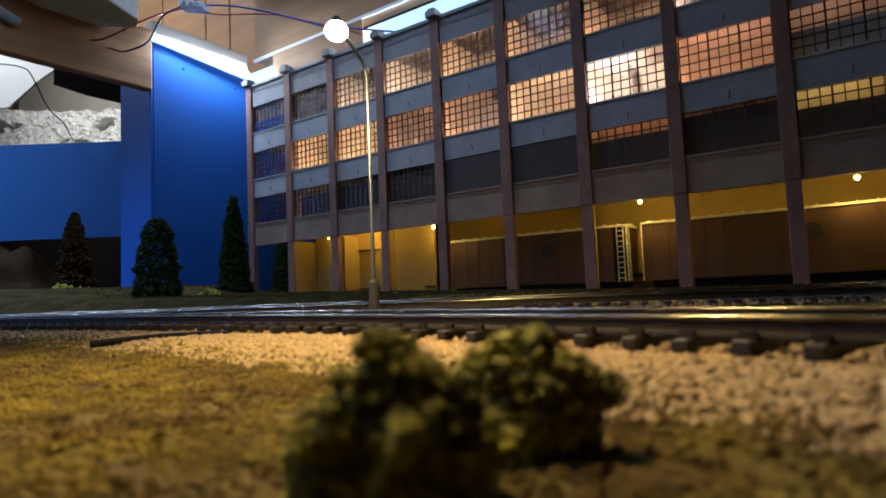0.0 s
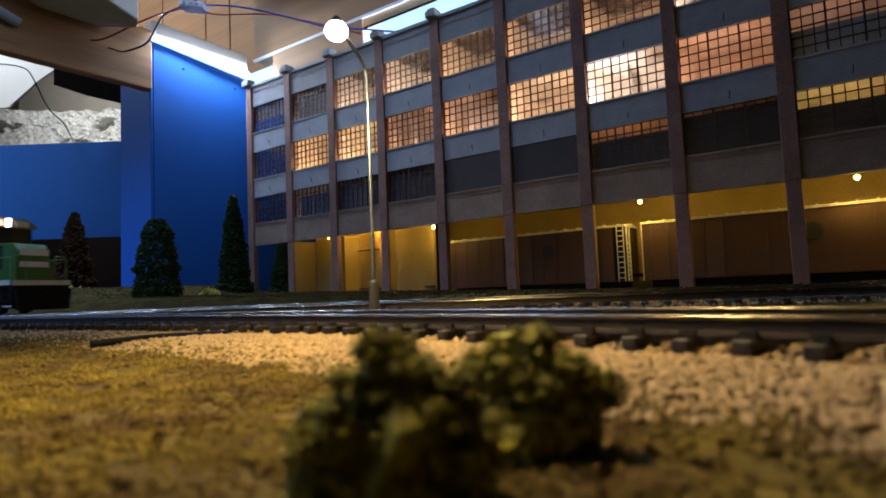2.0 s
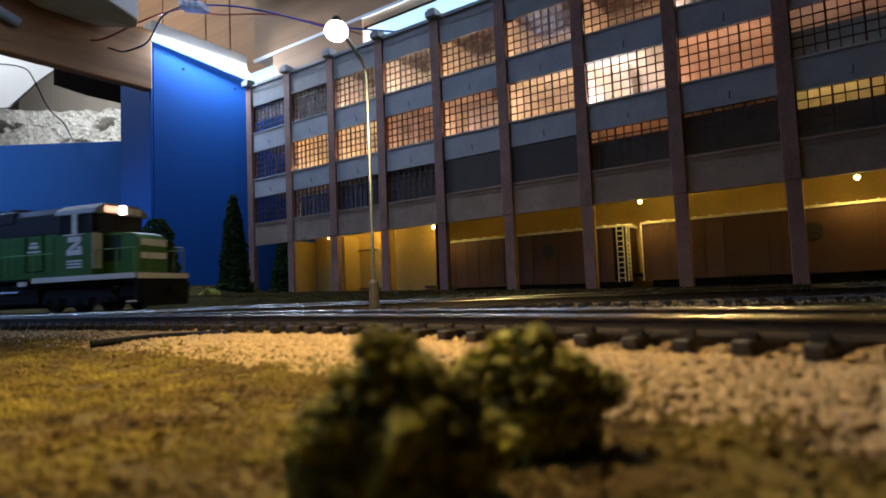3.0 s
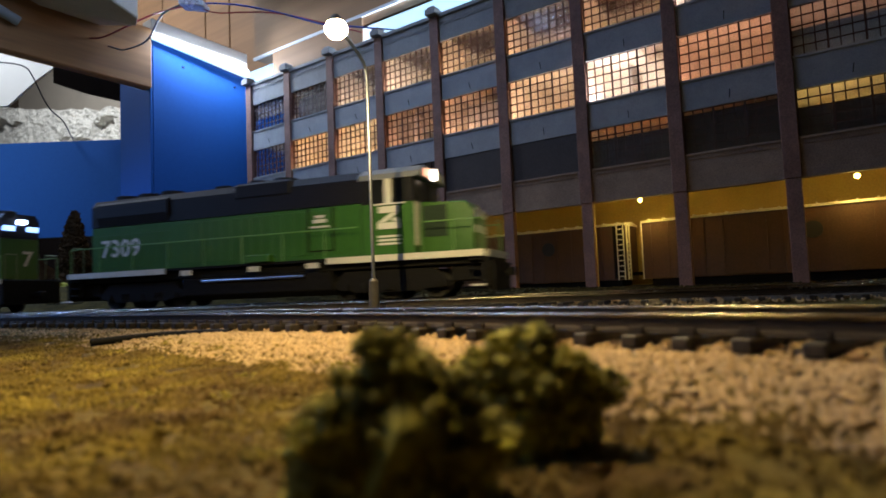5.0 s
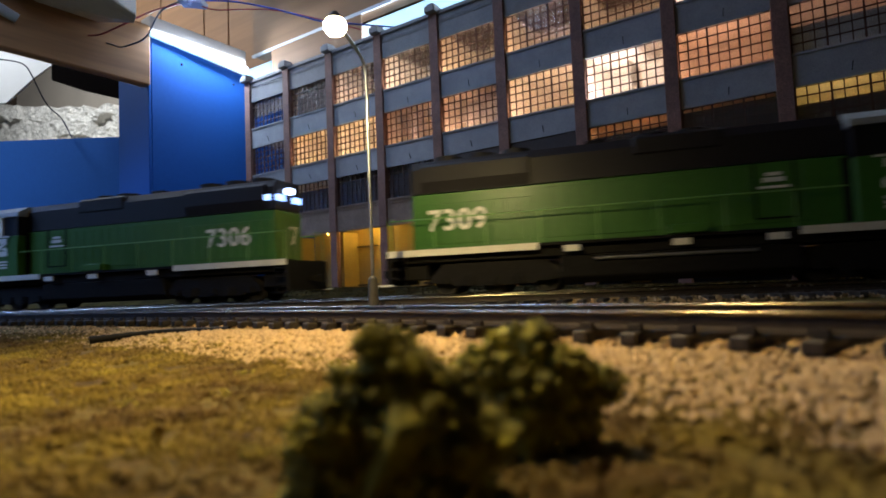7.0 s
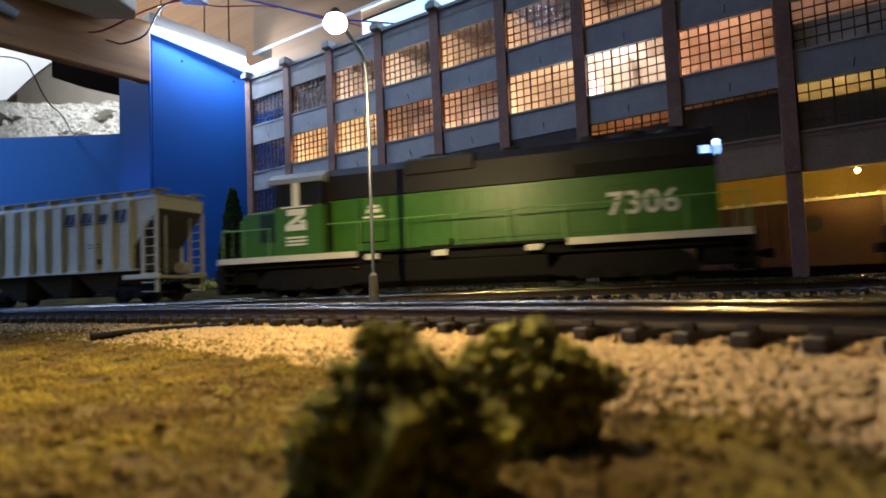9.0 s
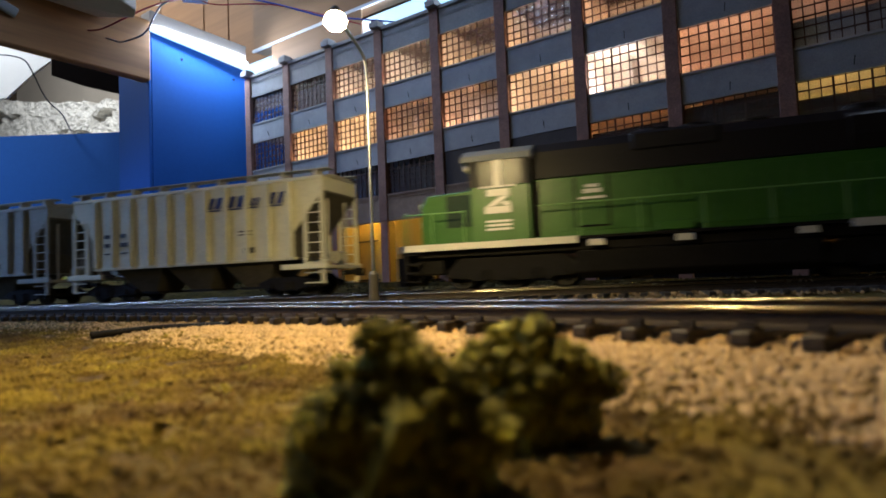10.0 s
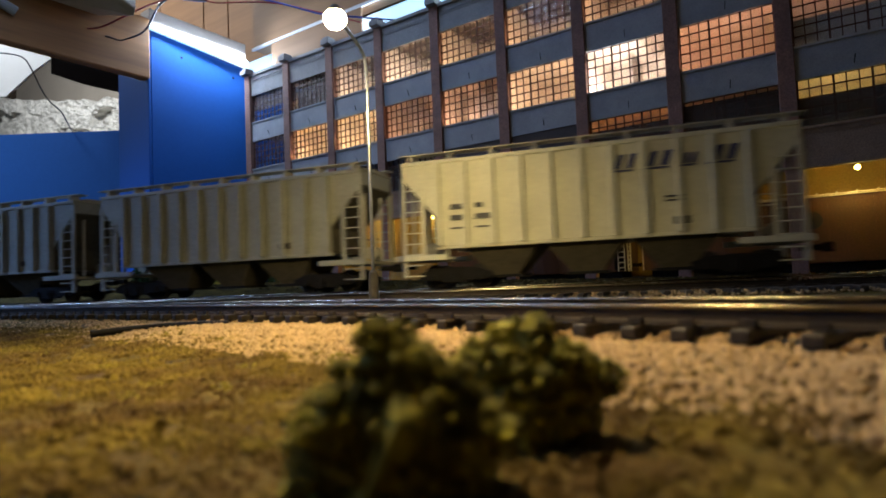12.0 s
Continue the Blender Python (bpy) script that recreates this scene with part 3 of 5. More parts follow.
def build_boxcar(x_left, length, label, emblem_x):
    top = thing("boxcar", label, "freight car", pose(x_left + length / 2, 0.512, 0), "waiting boxcars")
    w, z0, z1 = 0.0165, 0.0045, 0.0520
    bm = bmn()
    box(bm, 0, 0, (z0 + z1) / 2, length, 2 * w, z1 - z0)
    part("body", bm, "boxcar", top, "red brown riveted side", 0.0003)
    rib = None
    for k in range(13):
        if rib is None:
            bm = bmn()
            box(bm, 0, 0, (z0 + z1) / 2, 0.0008, 2 * w + 0.0010, z1 - z0 - 0.002)
            rib = ob = part("rib", bm, "boxcar", top)
        else:
            ob = new("rib", rib.data)
            ob.parent = top
        ob.location = (-length / 2 + (k + 0.5) * length / 13, 0, 0)
    bm = bmn()
    prism(bm, ((-w - 0.0012, z1 - 0.0006), (w + 0.0012, z1 - 0.0006), (w + 0.0012, z1 + 0.0010), (0, z1 + 0.003), (-w - 0.0012, z1 + 0.0010)), -length / 2 - 0.0006, length / 2 + 0.0006, "yz")
    part("roof", bm, "boxroof", top, "pale roof with the bulbs' light in its colour")
    rib = None
    for k in range(15):
        if rib is None:
            bm = bmn()
            box(bm, 0, 0, z1 + 0.0011, 0.0014, 2 * w + 0.0030, 0.0022)
            rib = ob = part("roof_rib", bm, "boxroof", top)
        else:
            ob = new("roof_rib", rib.data)
            ob.parent = top
        ob.location = (-length / 2 + (k + 0.5) * length / 15, 0, 0)
    # underframe made a solid block, its black standing for the shade below
    bm = bmn()
    span(bm, -length * 0.47, length * 0.47, -0.0135, 0.0135, -0.0015, 0.0044)
    part("underframe", bm, "black", top, "solid black underframe filling the shade below")
    bm = bmn()
    span(bm, -0.021, 0.003, -w - 0.0014, -w - 0.0002, z0 + 0.0015, z1 - 0.003)
    part("door", bm, "boxcar", top)
    for e in (-1, 1):
        bm = bmn()
        for k in range(9):
            box(bm, e * (length / 2 + 0.001), -w + 0.005, z0 + 0.002 + k * 0.0038, 0.0010, 0.007, 0.0012)
        for yy in (-w + 0.0015, -w + 0.0085):
            box(bm, e * (length / 2 + 0.001), yy, (z0 + z1) / 2, 0.0010, 0.0010, z1 - z0)
        part("ladder", bm, "boxroof", top, "pale metal end ladder")
        bm = bmn()
        for a in (-0.010, 0.010):
            rod(bm, (e * (length / 2 - 0.027) + a, -0.009, 0.0048), (e * (length / 2 - 0.027) + a, 0.009, 0.0048), 0.0048, seg=18)
        box(bm, e * (length / 2 - 0.027), -0.0105, 0.0055, 0.026, 0.002, 0.004)
        box(bm, e * (length / 2 - 0.027), 0, 0.0085, 0.008, 0.020, 0.006)
        part("truck", bm, "black", top, "black wheel truck")
        bm = bmn()
        box(bm, e * (length / 2 + 0.004), 0, 0.0095, 0.010, 0.003, 0.003)
        part("coupler", bm, "black", top)
        if e < 0:
            continue
        bm = bmn()
        for k in range(10):
            box(bm, e * (length / 2 - 0.0040), -w - 0.0010, z0 + 0.003 + k * 0.0045, 0.0058, 0.0009, 0.0008)
        for xx in (0.0012, 0.0068):
            box(bm, e * (length / 2 - xx), -w - 0.0010, (z0 + z1) / 2, 0.0008, 0.0009, z1 - z0)
        part("ladder", bm, "boxroof", top, "pale metal side ladder")
        bm = bmn()
        span(bm, length / 2 - 0.0105, length / 2 - 0.0002, -w - 0.0004, -w - 0.0001, z0 + 0.001, z1 - 0.001)
        part("ladder_panel", bm, "black", top, "black panel on the car side behind the ladder")
    bm = bmn()
    rod(bm, (emblem_x, -w - 0.0002, 0.035), (emblem_x, -w - 0.0009, 0.035), 0.0062, seg=24)
    part("emblem", bm, "dark_decal", top, "round dark emblem")
    return top


build_boxcar(-0.3405, 0.182, "red brown boxcar with a pale roof parked at the dock", 0.020)
build_boxcar(-0.144, 0.178, "red brown boxcar with a lit roof parked at the dock", 0.032)

# ---- end wall, beam, backdrop, ceiling ----
def slab(name, pts, material, label, category, kind=""):
    """A flat board, 6 mm thick, with the given corners on its near face."""
    bm = bmn()
    c = sum((Vector(p) for p in pts), Vector()) / len(pts)
    nrm = (Vector(pts[0]) - c).cross(Vector(pts[1]) - c).normalized()
    if nrm.y < 0:
        nrm = -nrm
    flat = [Vector(p) - nrm * (Vector(p) - c).dot(nrm) for p in pts]
    lo = [bm.verts.new(p) for p in flat]
    hi = [bm.verts.new(p + nrm * 0.006) for p in flat]
    bm.faces.new(lo)
    bm.faces.new(hi[::-1])
    n = len(pts)
    for i in range(n):
        bm.faces.new((lo[i], hi[i], hi[(i + 1) % n], lo[(i + 1) % n]))
    bmesh.ops.recalc_face_normals(bm, faces=bm.faces)
    ob = tagged(part(name, bm, material), label, category, "", kind)
    if name == "board":
        for p in flat[:2]:
            bm = bmn()
            rod(bm, p + Vector((0, 0.002, -0.002)), (p.x, p.y, 0.82), 0.0006, seg=5)
            part("cord", bm, "wire_dark", ob, "thin hanging cord")


def build_room():
    bm = bmn()
    prism(bm, ((0.3535, -0.03), (0.70, -0.03), (0.70, 0.276), (0.3535, 0.3065)), -0.664, -0.650, "yz")
    structure("wall_west", bm, "blue", "blue painted panel at the end of the layout", "wall", 0.0006)
    bm = bmn()
    prism(bm, ((-0.7195, -0.03), (-0.6500, -0.03), (-0.6500, 0.3070), (-0.6655, 0.3070), (-0.6655, 0.2490), (-0.7195, 0.2715)), 0.350, 0.3530)
    structure("wall_corner", bm, "blue", "blue painted corner board beside the opening", "wall", 0.0006)
    for y, z in ((0.391, 0.285), (0.463, 0.279)):
        bm = bmn()
        rod(bm, (-0.6502, y, z), (-0.6490, y, z), 0.0016, 0.0012, 12)
        tagged(part("screw", bm, "black"), "small dark screw head in the blue panel", "screw", "panel screws")
    bm = bmn()
    span(bm, -0.658, -0.645, -0.35, 0.350, 0.247, 0.318)
    tagged(part("ceiling_beam", bm, "wood", None, "", 0.0015), "planed softwood beam over the opening", "beam")
    bm = bmn()
    prism(bm, ((0.351, 0.3112), (0.482, 0.3060), (0.482, 0.3290), (0.351, 0.3320)), -0.668, -0.648, "yz")
    tagged(part("ledge", bm, "ledge", None, "", 0.0008), "pale wooden ledge above the blue panel", "ledge")
    bm = bmn()
    prism(bm, ((0.352, 0.3070), (0.482, 0.2960), (0.482, 0.3055), (0.352, 0.3108)), -0.6495, -0.6440, "yz")
    tagged(part("led_strip", bm, "ledglow", None), "glowing cool white light strip under the ledge", "light strip")
    # made taller than the strip, so its glow stands in for the lit board
    bm = bmn()
    span(bm, -0.705, 0.25, 0.5205, 0.5265, 0.2960, 0.3265)
    tagged(part("led_strip", bm, "ledband", None), "light strip with its board's glow added, behind the factory roof", "light strip")
    bm = bmn()
    span(bm, -0.705, 0.40, 0.5275, 0.535, 0.296, 0.330)
    structure("wall_north", bm, "whiteboard", "pale board behind the factory roof", "wall")
    # plank wall over the panel
    top = structure("wall_planks", (lambda b: (span(b, -1.19, 0.40, 0.705, 0.72, -0.03, 0.82), b)[1])(bmn()), "woodx", "brown plank wall in the attic corner", "wall")
    edges = (-1.37, -1.24, -1.074, -0.991, -0.80, -0.62, -0.45, -0.25, -0.06, 0.10)
    for xa, xb in zip(edges, edges[1:]):
        bm = bmn()
        span(bm, xa + 0.002, xb - 0.002, 0.697, 0.705, 0.44 if xa < -1.1 else 0.20, 0.82)
        part("plank", bm, "woodx", top, "", 0.0006)
    # sloping ceiling boards
    bm = bmn()
    for k in range(12):
        y0 = -0.9 + k * 0.16
        span(bm, -0.72, 1.0, y0, y0 + 0.158, 0.46, 0.475)
    structure("ceiling", bm, "woodx", "brown boarded attic ceiling", "ceiling")
    bm = bmn()
    span(bm, -0.655, 0.40, 0.500, 0.519, 0.3285, 0.46)
    structure("fascia", bm, "woodx", "brown fascia board over the factory", "trim")
    # far room
    bm = bmn()
    n = 24
    pts = []
    for k in range(n + 1):
        a = k / n
        x = -1.34 + a * 0.43
        pts.append((x, 0.372 + 0.725 * (x + 1.177) + 0.12 * (x + 1.177) * (x + 1.012)))
    outline = pts + [(x - 0.003, y + 0.005) for x, y in pts[::-1]]
    prism(bm, outline, 0.117, 0.281, "xy")
    structure("backdrop", bm, "blue", "curved blue backdrop in the space beyond the opening", "backdrop")
    # unseen blue board and strip, added to throw blue light on the train
    bm = bmn()
    span(bm, -1.250, -1.238, -0.88, 0.215, -0.03, 0.281)
    structure("blue_reflector", bm, "blue", "unseen blue board added to throw blue light on the train", "backdrop")
    bm = bmn()
    span(bm, -1.145, -1.135, -0.83, 0.17, 0.3020, 0.3060)
    ob = tagged(part("led_strip", bm, "ledglow", None), "added unseen light strip over the blue reflector board", "light strip")
    for y in (-0.80, -0.33, 0.14):
        bm = bmn()
        rod(bm, (-1.14, y, 0.3060), (-1.14, y, 0.82), 0.0012, seg=6)
        part("cord", bm, "wire_dark", ob, "thin hanging cord")
    # near-black sheet stands in for the unlit space below the backdrop
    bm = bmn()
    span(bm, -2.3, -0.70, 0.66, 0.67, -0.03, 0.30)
    structure("dark_sheet", bm, "void", "dark sheet for the shade under the backdrop", "wall")
    bm = bmn()
    bmesh.ops.create_grid(bm, x_segments=200, y_segments=80, size=0.5)
    for v in bm.verts:
        x, z = v.co.x, v.co.y
        row = math.floor((z + 0.5) * 4.6 + 0.5 * noise.noise((x * 5, 0, 7)))
        col = math.floor(x * 8 + 0.37 * row)
        off = 0.008 * noise.noise((x * 26, z * 8, 0)) + 0.005 * noise.noise((x * 85, z * 26, 4)) + 0.003 * noise.noise((x * 200, z * 60, 9))
        brick = 0.030 * noise.noise((col * 7.31, row * 3.77, 0.5))
        zz = 0.26 + (z + 0.5) * (0.365 - 0.215 * (x + 0.5)) + 0.014 * noise.noise((x * 14, 1, 2)) * (z + 0.5)
        v.co = (-2.2 + (x + 0.5) * 1.0, 0.66 - off - brick - 0.02 * (x + 0.5), zz)
    ret = bmesh.ops.extrude_face_region(bm, geom=bm.faces[:])
    bmesh.ops.translate(bm, verts=[g for g in ret["geom"] if isinstance(g, bmesh.types.BMVert)], vec=(0, 0.08, 0))
    bmesh.ops.recalc_face_normals(bm, faces=bm.faces)
    structure("wall_stone", bm, "plaster", "rough whitewashed stone wall in the next room", "wall")
    slab("board", ((-1.2744, 0.3501, 0.4759), (-1.1421, 0.4468, 0.4327), (-1.1756, 0.4255, 0.4069), (-1.2204, 0.3977, 0.3635), (-1.283, 0.354, 0.3596)), "whiteboard", "loose white board hung under the roof", "board")
    slab("rafter", ((-1.0393, 0.40, 0.3921), (-0.90, 0.50, 0.352), (-0.905, 0.50, 0.312), (-1.0015, 0.4307, 0.3442), (-1.0415, 0.401, 0.3628)), "void", "near-black rafter in the next room", "beam")
    # joist over the beam
    bm = bmn()
    lo = [bm.verts.new(p) for p in ((-0.700, 0.190, 0.3185), (-0.562, 0.190, 0.3185), (-0.562, 0.2910, 0.2830), (-0.572, 0.2940, 0.2785), (-0.700, 0.2940, 0.3185))]
    hi = [bm.verts.new((v.co.x, v.co.y, v.co.z + 0.045)) for v in lo]
    bm.faces.new(lo[::-1])
    bm.faces.new(hi)
    for i in range(5):
        bm.faces.new((lo[i], lo[(i + 1) % 5], hi[(i + 1) % 5], hi[i]))
    bmesh.ops.recalc_face_normals(bm, faces=bm.faces)
    tagged(part("joist", bm, "whitewood", None, "", 0.001), "pale painted joist end over the beam", "beam")
    bm = bmn()
    span(bm, -2.3, -0.96, 0.78, 0.79, -0.03, 0.82)
    structure("wall_far_north", bm, "beige", "beige boarded wall of the next room", "wall")
    bm = bmn()
    span(bm, -0.613, -0.452, 0.4965, 0.4990, 0.2555, 0.3255)
    tagged(part("board", bm, "woodx"), "brown board standing behind the factory roof edge", "board")
    bm = bmn()
    span(bm, -0.655, 0.40, 0.4970, 0.4998, 0.3265, 0.3300)
    structure("trim", bm, "whiteboard", "thin white edge under the fascia", "trim")
    # closing walls
    for nm, a in (("wall_south", (-2.3, 1.0, -0.92, -0.90, -0.03, 0.475)), ("wall_east", (1.0, 1.02, -0.92, 0.72, -0.03, 0.475)), ("wall_far_west", (-2.32, -2.3, -0.92, 1.0, -0.03, 0.82)), ("ceiling_far", (-2.3, -0.72, -0.92, 1.0, 0.82, 0.84)), ("wall_between", (-0.72, -0.705, -0.92, 0.70, 0.46, 0.82))):
        bm = bmn()
        span(bm, *a)
        structure(nm, bm, "darkwood", "dim attic wall", "wall")


build_room()
# strip along the end wall, strip along the back wall, and the lit room beyond the opening
area_light("led_strip_light", (-0.6380, 0.418, 0.3150), (-0.652, 0.418, 0.25), LED, 0.44, 0.12, 0.006)
area_light("led_strip_light", (-0.6385, 0.418, 0.3120), (-0.650, 0.418, 0.326), LED, 0.010, 0.12, 0.004)
area_light("led_strip_light", (-0.6405, 0.418, 0.3100), (-0.35, 0.43, 0.17), LED, 0.38, 0.12, 0.010)
area_light("led_back_light", (-0.16, 0.517, 0.309), (-0.16, 0.20, 0.20), LED, 0.85, 0.75, 0.006)
area_light("next_room_light", (-1.27, 0.11, 0.79), (-1.32, 0.60, 0.34), (0.90, 0.95, 1.0), 7.6, 0.4, 0.1)
# unseen fill strips, added on the ceiling over the yard and along the beam
bm = bmn()
span(bm, -0.405, -0.395, -0.05, 0.40, 0.4565, 0.4595)
tagged(part("led_strip", bm, "ledglow", None), "added unseen light strip on the attic ceiling", "light strip")
area_light("ceiling_fill_light", (-0.40, 0.175, 0.455), (-0.40, 0.176, 0.0), (0.42, 0.60, 1.0), 0.80, 0.012, 0.45, 168)
bm = bmn()
span(bm, -0.6445, -0.6405, -0.35, 0.10, 0.300, 0.306)
tagged(part("led_strip", bm, "ledglow", None), "added unseen light strip along the softwood beam", "light strip")
area_light("beam_fill_light", (-0.6390, -0.125, 0.303), (-0.60, -0.10, 0.0), (0.28, 0.48, 1.0), 3.6, 0.45, 0.006, 130)
# fill light for the added blue board
area_light("reflector_fill_light", (-1.14, -0.33, 0.300), (-1.235, -0.33, 0.16), LED, 2.0, 1.0, 0.01)


# ---- street lamp ----
def build_street_lamp(bx, by, hx, hy, hz):
    top = thing("street_lamp", "slender steel street lamp with a glowing warm bulb", "street lamp", pose(bx, by, 0))
    bm = bmn()
    rod(bm, (0, 0, -0.0062), (0, 0, 0.0068), 0.0018, 0.0015, 16)
    rod(bm, (0, 0, 0.0068), (0, 0, 0.0078), 0.0015, 0.0008, 16)
    part("base", bm, "greybase", top, "grey plastic base")
    ax, ay = hx - bx, hy - by
    tube("post", [(0, 0, 0.006), (0, 0, 0.03), (0, 0, 0.05), (0, 0, hz - 0.001), (0.01 * ax, 0.03 * ay, hz + 0.0045), (0.12 * ax, 0.20 * ay, hz + 0.0062), (0.45 * ax, 0.52 * ay, hz + 0.0046), (0.8 * ax, 0.82 * ay, hz + 0.0026), (ax, ay, hz + 0.0016)], 0.00055, "steel", top)
    bm = bmn()
    bmesh.ops.create_uvsphere(bm, u_segments=16, v_segments=10, radius=0.0030, matrix=Matrix.Translation((hx - bx, hy - by, hz - 0.0008)) @ Matrix.Diagonal((1, 1, 0.85, 1)))
    part("bulb", bm, "bulb", top, "glowing warm bulb", smooth=True)
    bm = bmn()
    rod(bm, (hx - bx, hy - by, hz + 0.001), (hx - bx, hy - by, hz + 0.003), 0.0024, 0.0008, 16)
    part("hood", bm, "greybase", top, "grey lamp hood")


build_street_lamp(-0.1255, 0.1394, -0.1056, 0.1061, 0.0727)
# second lamp, out of view, added to go with the foreground light
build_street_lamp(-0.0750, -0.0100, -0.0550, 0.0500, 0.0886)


# ---- trees and bushes ----
def conifer(x, y, z, h, r, crown, label, seed, taper=0.75, n=2600):
    top = thing("conifer" if crown == "needle" else "tree", label, "tree", pose(x, y, z))
    bm = bmn()
    rod(bm, (0, 0, -0.004), (0, 0, h * 0.9), h * 0.022, h * 0.006, 8)
    part("trunk", bm, "bark", top)
    rng = np.random.default_rng(seed)
    pts, sz = [], []
    for _ in range(n):
        t = rng.random() ** 1.15
        rr = r * ((1 - t) ** taper) * (0.55 + 0.45 * rng.random() ** 0.5) * (1 + 0.25 * noise.noise((t * 9, seed, 0)))
        a = rng.uniform(0, 6.283)
        pts.append((rr * math.cos(a), rr * math.sin(a), h * (0.04 + 0.96 * t) - 0.10 * rr))
        sz.append(h * rng.uniform(0.010, 0.026))
    ob = crumbs("crown", pts, sz, crown, 0.7, 0.35, seed)
    ob.parent = top
    for k in range(12):
        bm = bmn()
        t, a = 0.1 + 0.07 * k, k * 2.4
        rod(bm, (0, 0, h * t), (r * (1 - t) * 0.7 * math.cos(a), r * (1 - t) * 0.7 * math.sin(a), h * (t - 0.02)), h * 0.006, h * 0.002, 5)
        part("limb", bm, "bark", top)


conifer(-0.4955, 0.272, 0.006, 0.070, 0.020, "needle", "dark green bottlebrush conifer before the blue panel", 11, 0.28)
conifer(-0.585, 0.412, 0.008, 0.115, 0.0185, "needle", "tall dark conifer beside the factory corner", 12, 0.62)
conifer(-0.612, 0.505, 0.004, 0.085, 0.018, "needle", "dark conifer behind the factory corner", 13, 0.7)
conifer(-0.662, 0.275, 0.012, 0.088, 0.020, "russet", "russet brown tree in the opening", 14, 0.6)


def bush(x, y, z, lumps, label, seed, grain):
    top = thing("bush", label, "bush", pose(x, y, z))
    rng = np.random.default_rng(seed)
    for j, (cx, cy, cz, r) in enumerate(lumps):
        pts, sz = [(cx, cy, cz)], [r * 0.86]
        for _ in range(int(420 * (r / 0.0035) ** 2 * (0.00036 / grain) ** 1.3 * (1 if r < 0.005 else 0.6))):
            v = rng.normal(size=3)
            v /= np.linalg.norm(v)
            k = r * (0.80 + 0.25 * rng.random() + 0.22 * noise.noise(Vector(v) * 2.4 + Vector((seed, j, 0))))
            pts.append((cx + v[0] * k, cy + v[1] * k, cz + v[2] * k))
            sz.append(grain * rng.uniform(0.5, 1.4))
        crumbs("clump", pts, sz, "foam", 0.95, 0.28, seed + j).parent = top


bush(-0.0181, 0.0208, -0.0052, ((0.0002, 0.0002, 0.0013, 0.0034), (-0.0015, -0.0014, 0.0015, 0.0025), (-0.0015, -0.0025, 0.0026, 0.0016), (-0.0008, -0.0007, 0.0036, 0.0019), (0.0003, 0.0003, 0.0046, 0.0016), (-0.0004, -0.0003, 0.0062, 0.0009),
                               (-0.0001, 0.0009, 0.0058, 0.0010), (0.0009, 0.0014, 0.0047, 0.0012), (0.0022, 0.0018, 0.0036, 0.0013), (0.0032, 0.0024, 0.0022, 0.0014), (0.0044, 0.0024, 0.0020, 0.0010), (0.0022, 0.0018, 0.0006, 0.0023),
                               (-0.0025, -0.0024, 0.0010, 0.0012), (-0.0032, -0.0022, -0.0005, 0.0011)), "ragged olive green foam bush on the turf", 21, 0.00026)
bush(-0.0158, 0.0318, -0.0058, ((-0.0007, -0.0004, 0.0028, 0.0028), (-0.0022, -0.0012, 0.0042, 0.0019), (-0.0032, -0.0018, 0.0043, 0.0012), (-0.0020, -0.0001, 0.0056, 0.0012), (-0.0002, -0.0001, 0.0058, 0.0012), (0.0009, 0.0005, 0.0042, 0.0016),
                               (0.0022, 0.0010, 0.0035, 0.0014), (0.0034, 0.0015, 0.0034, 0.0011), (0.0013, 0.0006, 0.0017, 0.0021), (-0.0013, -0.0007, 0.0011, 0.0025), (-0.0035, -0.0008, 0.0016, 0.0021)), "smaller olive green foam bush on the ballast", 22, 0.00029)
bush(-0.545, 0.353, 0.006, ((0, 0, 0.003, 0.007), (0.006, 0.003, 0.002, 0.005), (-0.007, -0.002, 0.001, 0.004)), "low dark green bush beside the grass strip", 23, 0.0011)
bush(-0.63, 0.262, 0.006, ((0, 0, 0.002, 0.012), (0.012, 0.006, 0.001, 0.010), (-0.014, -0.006, 0.004, 0.013)), "brown scrub on the bank", 24, 0.0018)


def build_mound():
    bm = bmn()
    bmesh.ops.create_icosphere(bm, subdivisions=4, radius=1.0)
    for v in bm.verts:
        k = 1 + 0.22 * noise.noise(v.co * 2.2) + 0.08 * noise.noise(v.co * 6)
        v.co = Vector((v.co.x * 0.075, v.co.y * 0.05, v.co.z * 0.075)) * k
    ob = part("mound", bm, "russet", None, smooth=True)
    ob.location = (-0.735, 0.235, -0.008)
    tagged(ob, "dark brown earth mound beyond the opening", "hill")


build_mound()


# ---- wires ----
def wire(pts, material, label, r=0.0009):
    tagged(tube("wire", pts, r, material), label, "wire")


wire(((-0.6455, 0.3016, 0.2814), (-0.6400, 0.3026, 0.2794), (-0.6200, 0.3030, 0.2700), (-0.5960, 0.2985, 0.2635), (-0.5757, 0.3078, 0.2681), (-0.5683, 0.3116, 0.2840), (-0.5611, 0.3155, 0.2981), (-0.5405, 0.3292, 0.3069), (-0.5301, 0.3366, 0.3052)), "wire_dark", "blue black wire looping out of the beam")
wire(((-0.5301, 0.3366, 0.3052), (-0.5073, 0.3527, 0.3052), (-0.4701, 0.3797, 0.2952), (-0.4424, 0.4001, 0.2845), (-0.4262, 0.4120, 0.2779), (-0.3957, 0.4339, 0.2745), (-0.36, 0.47, 0.272)), "wire_blue", "blue wire hanging from a connector to the factory roof")
